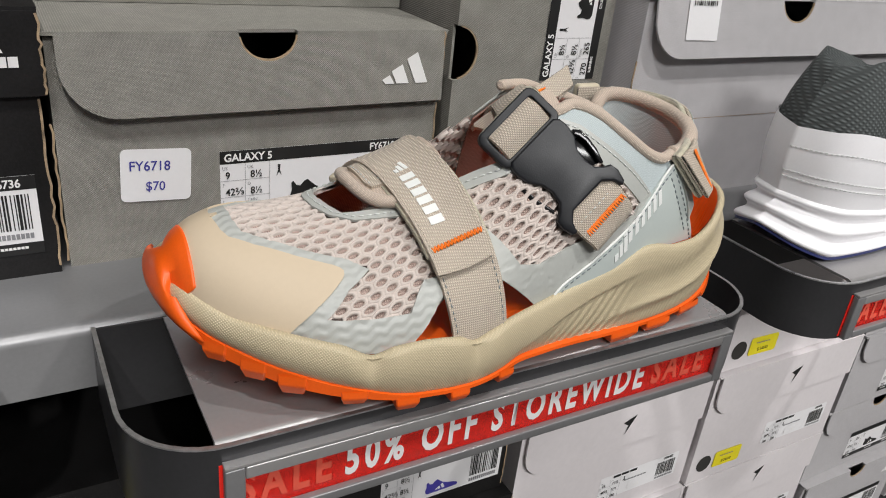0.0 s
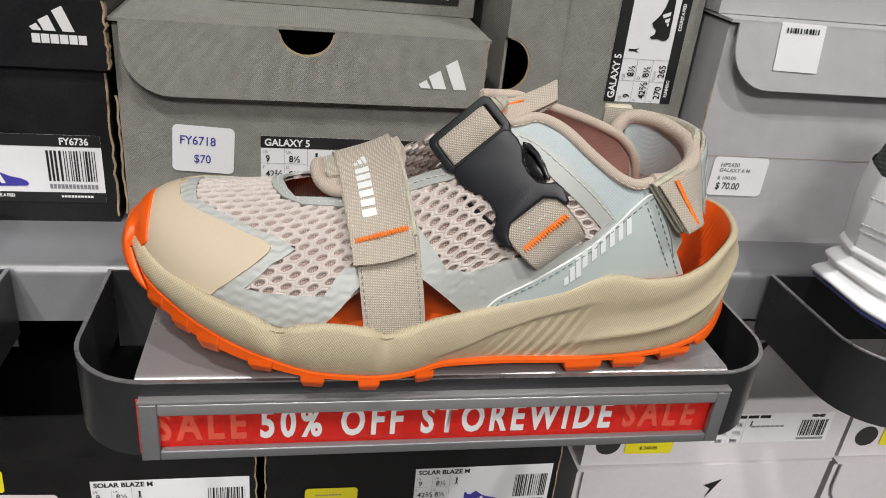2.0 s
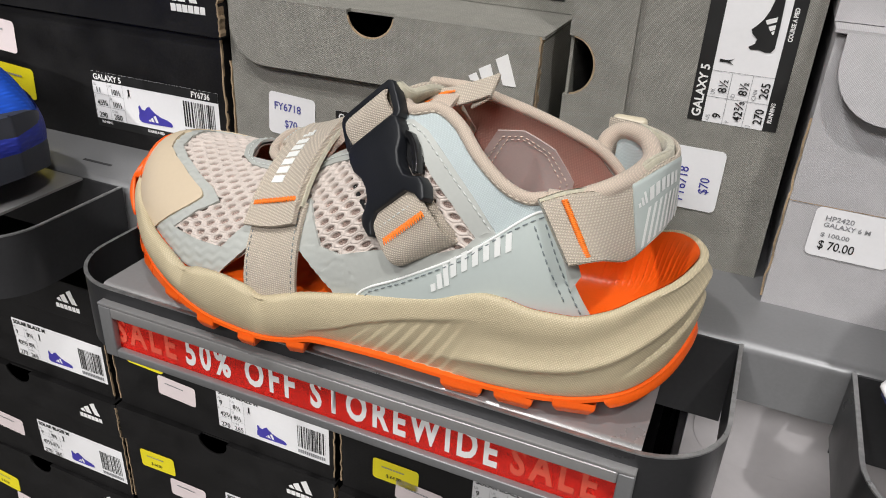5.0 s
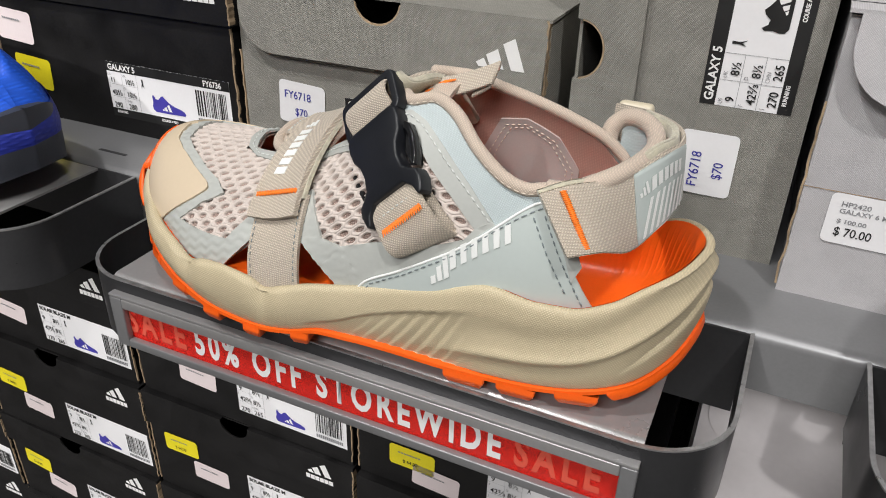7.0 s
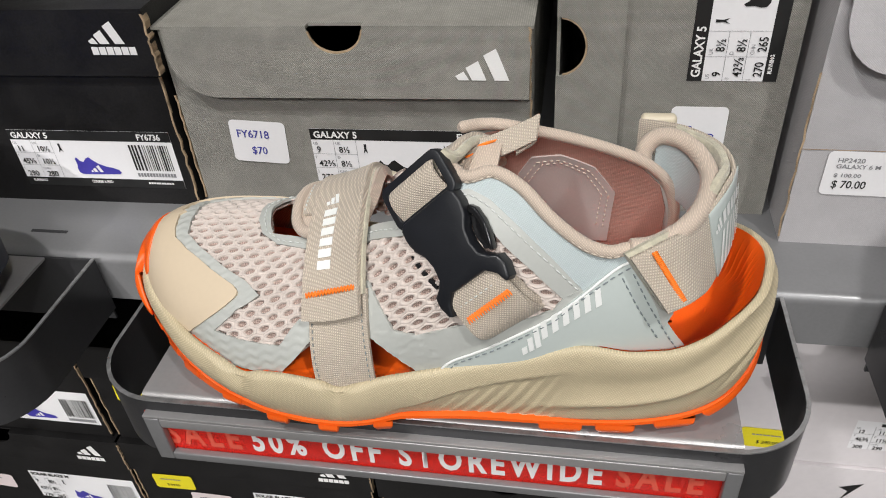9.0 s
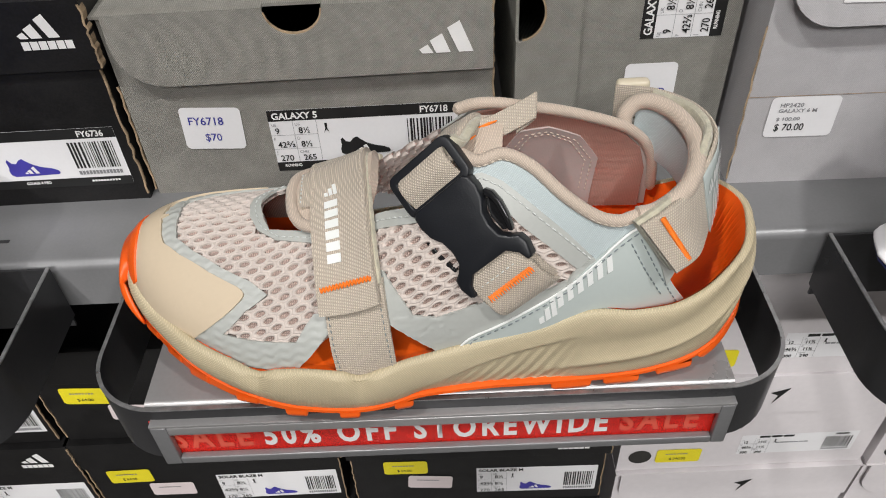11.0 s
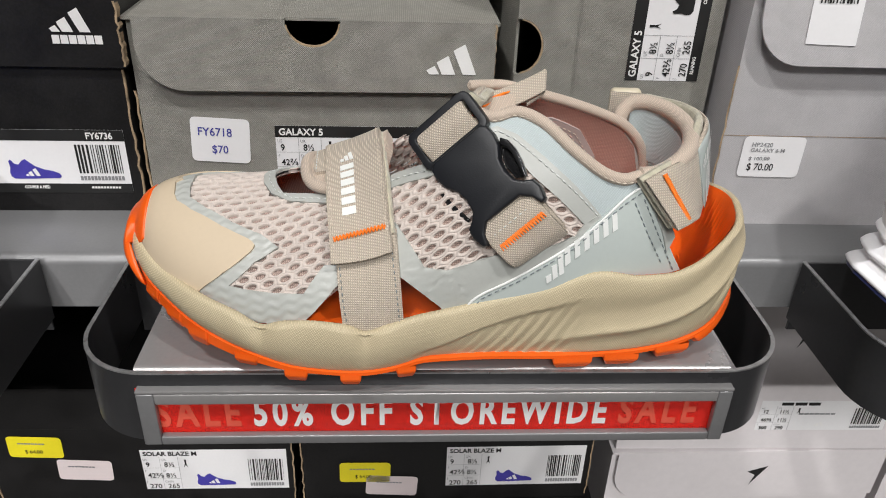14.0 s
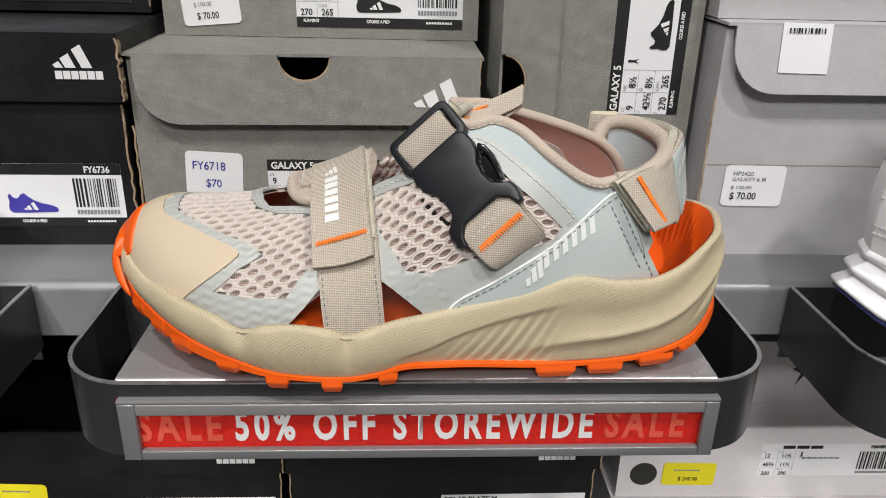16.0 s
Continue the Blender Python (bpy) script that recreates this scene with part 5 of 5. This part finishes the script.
def bplace(u, v, h=0.0):
    """Buckle frame in millimetres: u across, v down along it, h outward, gently bowed."""
    bow = 1.6 * (1 - ((v - 26) / 30) ** 2) - 1.2 * (u / 18) ** 2
    return BO + BU * (u / 1000) + BV * (v * 1.17 / 1000) + BN * ((h + bow) / 1000)


def moulded(name, outline, h0, h1, mat, parent, label="", hole=None, round_=0.7):
    b = bmesh.new()
    f = b.faces.new([b.verts.new((u, v, 0)) for u, v in outline])
    if hole:
        b.faces.remove(f)
        n = len(outline)
        vo = b.verts[:]
        vi = [b.verts.new((u, v, 0)) for u, v in hole]
        for i in range(n):
            b.faces.new((vo[i], vo[(i + 1) % n], vi[(i + 1) % n], vi[i]))
    faces = b.faces[:]
    r = bmesh.ops.extrude_face_region(b, geom=faces)
    bmesh.ops.translate(b, vec=(0, 0, h1 - h0), verts=[v for v in r["geom"] if isinstance(v, bmesh.types.BMVert)])
    bmesh.ops.recalc_face_normals(b, faces=b.faces)
    edges = [e for e in b.edges if len(e.link_faces) == 2 and e.calc_face_angle(0) > 1.0]
    bmesh.ops.bevel(b, geom=edges, offset=round_, segments=3, affect="EDGES", profile=0.5, clamp_overlap=True)
    bmesh.ops.triangulate(b, faces=[f for f in b.faces if len(f.verts) > 4])
    for v in b.verts:
        v.co = bplace(v.co.x, v.co.y, h0 + v.co.z)
    bmesh.ops.recalc_face_normals(b, faces=b.faces)
    return part(name, b, M[mat], parent, label, smooth=40)


def rr(u0, u1, v0, v1, r, n=4):
    return rounded(u0, u1, v0, v1, r, n)


buckle = moulded("buckle", rr(-16.8, 17.2, -1, 16, 3.5), 0.5, 6.0, "buckle", shoe, "black plastic side-release buckle", hole=rr(-13.2, 13.6, 2.2, 13.2, 1.0))
half = [(8, 14.2), (13.0, 14.2), (15.2, 16), (15.6, 20), (14.4, 24.5), (11.2, 28.5), (10.2, 33), (11.0, 37.5), (14.0, 40), (17.2, 41.5), (18, 45), (16.6, 49.5), (14.4, 50.5), (12.8, 46.5), (9, 43.4)]
moulded("buckle_body", half + [(-u, v) for u, v in reversed(half)], 0.5, 7.2, "buckle", buckle, "matt black buckle body", round_=1.0)
for sg in (-1, 1):
    arc = [(16.6, 22), (18.6, 24.5), (19.0, 29), (18.0, 34), (15.8, 39.4)]
    inn = [(14.4, 38.4), (15.8, 33.4), (16.6, 29), (16.2, 26), (14.8, 24)]
    moulded("release_prong", [(sg * u, v) for u, v in arc + inn], 1.6, 5.4, "gloss", buckle, "glossy black release prong", round_=0.6)
    moulded("prong_pocket", [(sg * u, v) for u, v in [(13.5, 25), (17.0, 26), (17.2, 33), (15.0, 38.5), (11.5, 37), (11.0, 31)]], -1.0, 2.2, "gloss", buckle, round_=0.3)
moulded("mouth", [(-11.5, 43.0), (11.5, 43.0), (12.5, 47), (-12.5, 47)], -1.0, 3.6, "gloss", buckle, round_=0.3)
# webbing through the frame, over the instep and down to the quarter
W = BU * 0.0128
ribbon("buckle_webbing", [(bplace(0, 15.5, 2.0), W), (bplace(0, 12.0, 4.6), W), (bplace(0, 7.5, 6.6), W), (bplace(0, 3.5, 5.4), W), (bplace(0, 0.5, 1.0), W)], 0.0022, "webbing", "tan webbing loop in the buckle frame", buckle)
iw = BU * 0.0145
IS = [(bplace(0, 8, -0.5), iw), (bplace(0, 0, -1.0), iw), (Vector((.1965, .2690, 1.3590)), Vector((.0078, .0010, .0078))), (Vector((.2030, .2830, 1.3610)), Vector((.0068, -.001, .0060))), (Vector((.2090, .2970, 1.3550)), Vector((.0066, -.002, .0048))), (Vector((.2140, .3110, 1.3380)), Vector((.0070, -.002, .0035)))]
ribbon("instep_backing", IS[1:], 0.0042, "fuzz", "khaki loop-fastener lining", lift=-0.0030, span=(-0.9, 1.25))
ribbon("instep_strap", IS, 0.0030, "webbing", "tan padded instep strap")
e0, e1 = Vector((.2212, .2272, 1.3068)), Vector((.2440, .2345, 1.3202))
ew = (e1 - e0) / 2
ec = (e1 + e0) / 2
lower = ribbon("lower_webbing", [(bplace(0, 42, 2.6), BU * 0.0140), (bplace(0, 47, 3.6), BU * 0.0140), (bplace(0, 52, 3.0), BU * 0.0140), ((bplace(0, 52, 3.0) + ec) / 2 + Vector((.0012, -.0024, -.0010)), BU * 0.007 + ew * 0.5), (ec, ew), (ec + Vector((.0006, .004, .0006)), ew)], 0.0024, "webbing", "tan webbing loop sewn to the side", shoe)
ribbon("webbing_tail", [(bplace(1, 44, 0.0), BU * 0.0135), ((bplace(0, 52, 3.0) + ec) / 2 + Vector((.0020, .0030, -.0010)), BU * 0.007 + ew * 0.5), (ec + Vector((.004, .0048, -.002)), ew), (ec + Vector((.0085, .0052, -.0085)), ew)], 0.0022, "webbing", "", lower)
b = bmesh.new()
c0, c1 = bplace(-11.0, 53.2, 4.3), bplace(12.0, 52.8, 4.5)
for i in range(34):
    bead(b, c0 + (c1 - c0) * ((i + 0.5) / 34), (BV + BU * (0.25 if i % 2 else -0.1)).normalized(), 0.0058, 0.00046)
tagged(part("bar_tack", b, M["orange_thread"], lower, "orange bar-tack stitching", smooth=60), kind="stuff")

stitches([bplace(-11.0, 48.6, 4.9), bplace(0.0, 48.6, 5.1), bplace(12.0, 48.3, 4.9)], 0, "thread", lower, 0.0028, 0.0020, 0.00035)
# heel strap with printed tag and loop-fastener back
HS = [((.2827, .2348, 1.3325), (-.0077, .0040, .0098)), ((.2930, .2410, 1.3350), (-.0075, .0028, .0112)), ((.3052, .2565, 1.3330), (-.0036, .0025, .0140)), ((.3140, .2740, 1.3385), (-.0024, .0012, .0142)), ((.3175, .2900, 1.3400), (-.0012, -.0004, .0130)), ((.3125, .3080, 1.3420), (0, -.0010, .0108)), ((.2990, .3215, 1.3430), (0, 0, .0092)), ((.2810, .3280, 1.3430), (0, 0, .0085))]
HS = [(Vector(c), Vector(h)) for c, h in HS]
hstrap = ribbon("heel_strap", HS, 0.0022, "webbing", "tan webbing heel strap")
sg = 1 if (HS[2][1].cross(HS[3][0] - HS[2][0])).y < 0 else -1
ribbon("strap_backing", HS[:7], 0.0040, "fuzz", "khaki loop-fastener backing", hstrap, lift=-0.0034 * sg, span=(-0.9, 1.14))
tag = ribbon("heel_tag", [(HS[2][0] * 0.85 + HS[3][0] * 0.15, HS[2][1] * 0.94), (HS[3][0], HS[3][1] * 0.93), (HS[4][0], HS[4][1] * 0.93)], 0.0007, "quarter", "grey-green printed heel tag", hstrap, lift=0.0016 * sg)
ha, hb = HS[0], HS[1]
b = bmesh.new()
p0, p1 = ha[0] * 0.35 + hb[0] * 0.65 + hb[1] * 0.88, ha[0] * 0.35 + hb[0] * 0.65 - hb[1] * 0.82
out = hb[1].cross(hb[0] - ha[0]).normalized() * sg
for i in range(30):
    bead(b, p0 + (p1 - p0) * ((i + 0.5) / 30) + out * 0.0020, (hb[0] - ha[0]).normalized(), 0.0030, 0.00055)
tagged(part("bar_tack", b, M["orange_thread"], hstrap, "orange bar-tack stitching", smooth=60), kind="stuff")
cs, hs = curve3([c for c, h in HS]), curve3([h for c, h in HS])


def strap_point(t, s, lift):
    i = min(int(t), len(cs) - 2)
    f = t - i
    c, h = cs[i] * (1 - f) + cs[i + 1] * f, hs[i] * (1 - f) + hs[i + 1] * f
    return c + h * s + h.cross(cs[i + 1] - cs[i]).normalized() * lift * sg


def strap_print(quad):
    b = bmesh.new()
    n = 3
    grid = []
    for i in range(n + 1):
        f = i / n
        l = [quad[0][k] * (1 - f) + quad[3][k] * f for k in (0, 1)]
        r = [quad[1][k] * (1 - f) + quad[2][k] * f for k in (0, 1)]
        grid.append((b.verts.new(strap_point(*l, 0.0024)), b.verts.new(strap_point(*r, 0.0024))))
    for q, w in zip(grid, grid[1:]):
        b.faces.new((q[0], q[1], w[1], w[0]))
    part("print_bar", b, M["white_print"], tag)


for i in range(6):
    strap_print([(20.2 + i * 1.45, 0.30), (21.2 + i * 1.45, 0.30), (21.2 + i * 1.45, 0.66), (20.2 + i * 1.45, 0.66)])
for i in range(3):
    strap_print([(17.9 + i * 0.7, 0.30), (18.4 + i * 0.7, 0.30), (18.2 + i * 0.7 - 0.12 * i, 0.42 + 0.11 * i), (17.75 + i * 0.7 - 0.12 * i, 0.42 + 0.11 * i)])
for i in range(8):
    strap_print([(18.0 + i * 1.45, -0.80), (18.7 + i * 1.45, -0.80), (20.6 + i * 1.45, 0.14), (19.9 + i * 1.45, 0.14)])
part("heel_ring", block(.2815, .2975, .3275, .3335, 1.3370, 1.3525, 0.0022, 3), M["beige_plastic"], shoe, "beige plastic heel strap ring", smooth=40)

# pull tab at the throat
ty = Vector((.0005, .0040, .0040))
tab = ribbon("pull_tab", [(Vector((.2080, .2795, 1.3600)), ty), (Vector((.2165, .2800, 1.3618)), ty), (Vector((.2260, .2822, 1.3650)), ty), (Vector((.2345, .2842, 1.3686)), ty), (Vector((.2374, .2852, 1.3700)), ty), (Vector((.2362, .2858, 1.3676)), ty), (Vector((.2300, .2842, 1.3634)), ty)], 0.0016, "webbing", "tan ribbed pull tab with orange marks")
for k in (-1, 1):
    bb = bmesh.new()
    bead(bb, Vector((.2155 + 0.0022 * k, .2800, 1.3620)) + ty * (0.42 * k) + Vector((-0.0004, -0.0007, 0.0008)), Vector((.85, .10, .28)).normalized(), 0.0100, 0.0007)
    part("tab_mark", bb, M["orange_thread"], tab)

# ---------------------------------------------------------------- shoes on the neighbouring trays
M["white_foam"] = surface("white_midsole_foam", (0.86, 0.85, 0.87, 1), 0.45, 0, 0.03, 30, 0.05, 700)
M["white_leather"] = surface("white_smooth_leather", (0.84, 0.83, 0.85, 1), 0.4, 0, 0.03, 30, 0.1, 900)
M["navy_rubber"] = surface("navy_rubber", (0.035, 0.045, 0.16, 1), 0.45, 0, 0.1, 60, 0.1, 900)
M["grey_knit"] = surface("dark_grey_knit", (0.085, 0.095, 0.095, 1), 0.85, 0, 0.2, 120, 0, 0, 1.2, 2.4, weave_angle=45)
M["blue_knit"] = surface("bright_blue_knit", (0.012, 0.095, 0.62, 1), 0.6, 0, 0.1, 60, 0, 0, 0.5, 2.6, weave_angle=35)
M["deep_blue"] = surface("deep_blue_knit", (0.015, 0.03, 0.32, 1), 0.65, 0, 0.1, 60, 0, 0, 0.5, 2.6, weave_angle=35)
M["slate_rubber"] = surface("slate_rubber", (0.030, 0.034, 0.045, 1), 0.6, 0, 0.15, 60, 0.15, 900)

side_w = spline([0, .01, .03, .07, .12, .17, .21, .25, .275, .288, .295], [.0, .022, .0335, .036, .034, .041, .047, .045, .035, .022, .0])
sole_h = spline([0, .03, .10, .2, .27, .295], [.040, .036, .030, .025, .024, .030])
sole_l = spline([0, .012, .035, .10, .2, .25, .295], [.018, .010, .0035, .0035, .0035, .0055, .020])


def outline(n=44):
    us = [.295 * (0.5 - 0.5 * math.cos(math.pi * i / n)) for i in range(n + 1)]
    return [(u, -side_w(u)) for u in us] + [(u, side_w(u)) for u in us[-2:0:-1]]


def sneaker(name, m, label, colors, ridges, top, rand=0.0, lean=0.0):
    t = thing(name, m @ Vector((.147, 0, 0)), label, "shoe")
    ring = outline()
    n = len(ring)
    nrm = []
    for i in range(n):
        a, c = ring[i - 1], ring[(i + 1) % n]
        d = Vector((c[0] - a[0], c[1] - a[1], 0)).normalized()
        nrm.append((d.y, -d.x))

    def high(u):
        return sole_h(u) + rand * math.exp(-((u - 0.295) / 0.035) ** 2)

    def row(off, zf, push=0.0):
        return [m @ Vector((u + nx * off(u) + push * max(0.0, 1 - u / 0.16), v + ny * off(u), zf(u))) for (u, v), (nx, ny) in zip(ring, nrm)]
    rows = [row(lambda u: -0.012, lambda u: sole_l(u))]
    for i in range(25):
        f = i / 24
        flare = 0.005 * (1 - f) - 0.002
        wob = 0.0026 * math.sin(2 * math.pi * ridges * f) if ridges else 0.0012 * math.sin(math.pi * f)
        rows.append(row(lambda u: flare * max(0.2, 1 - u / 0.15) + wob, lambda u: sole_l(u) + (high(u) - sole_l(u)) * f, lean * 0.35 * f))
    rows.append(row(lambda u: -0.010, high, lean * 0.35))
    b, vs = ringed(rows)
    bmesh.ops.recalc_face_normals(b, faces=b.faces)
    part("midsole", b, M[colors[0]], t, smooth=60)
    b, vs = ringed([row(lambda u: -0.014, lambda u: sole_l(u) - 0.001), row(lambda u: 0.003 * max(0.2, 1 - u / 0.15), lambda u: sole_l(u) + 0.0012), row(lambda u: 0.003 * max(0.2, 1 - u / 0.15), lambda u: sole_l(u) - 0.002), row(lambda u: -0.014, lambda u: sole_l(u) - 0.0026)])
    b.faces.new(vs[-1])
    bmesh.ops.triangulate(b, faces=[f for f in b.faces if len(f.verts) > 4])
    bmesh.ops.recalc_face_normals(b, faces=b.faces)
    part("outsole", b, M[colors[1]], t, smooth=40)

    def shell(f0, f1, off, k):
        rr_ = []
        for i in range(11):
            f = f0 + (f1 - f0) * i / 10
            rr_.append(row(lambda u: off - 0.002 - (0.004 + 0.016 * min(1, u / 0.09)) * f ** 2.2 + 0.005 * math.sin(math.pi * f), lambda u: sole_h(u) - 0.003 + (top(u) - sole_h(u) + 0.003) * f, lean * (0.35 + 0.20 * f + 0.45 * f ** 3)))
        return rr_
    b, vs = ringed(shell(0, 0.55, 0.0012, 0))
    bmesh.ops.recalc_face_normals(b, faces=b.faces)
    part("counter", b, M[colors[2]], t, smooth=60)
    rows = shell(0.45, 1.0, 0.0, 0)
    last = rows[-1]
    mid = sum((p for p in last), Vector()) / n
    rows.append([p.lerp(mid, 0.25) + Vector((0, 0, 0.0015)) for p in last])
    rows.append([p.lerp(mid, 0.6) - Vector((0, 0, 0.012)) for p in last])
    b, vs = ringed(rows)
    b.faces.new(vs[-1])
    bmesh.ops.triangulate(b, faces=[f for f in b.faces if len(f.verts) > 4])
    bmesh.ops.recalc_face_normals(b, faces=b.faces)
    part("upper", b, M[colors[3]], t, smooth=120)
    for f in (0.16, 0.21, 0.40):
        stitches([p for p in shell(f, f + 0.001, 0.0020, 0)[0][:30]], 0, "thread", t, 0.003, 0.0022, 0.0004)
    return t


white = sneaker("running_shoe", tr(0.4185, 0.2885, ZS + 0.0005), "white running shoe with grey knit collar on a tray", ("white_foam", "navy_rubber", "white_leather", "grey_knit"), 2.5, spline([0, .02, .06, .12, .2, .26, .295], [.118, .126, .116, .110, .080, .062, .045]), lean=0.024)
blue = sneaker("running_shoe", tr(-0.350, 0.280, ZS + 0.0005), "bright blue running shoe with dark rubber sole", ("slate_rubber", "slate_rubber", "deep_blue", "blue_knit"), 0, spline([0, .02, .06, .12, .2, .26, .295], [.115, .12, .105, .105, .092, .082, .066]), rand=0.026)
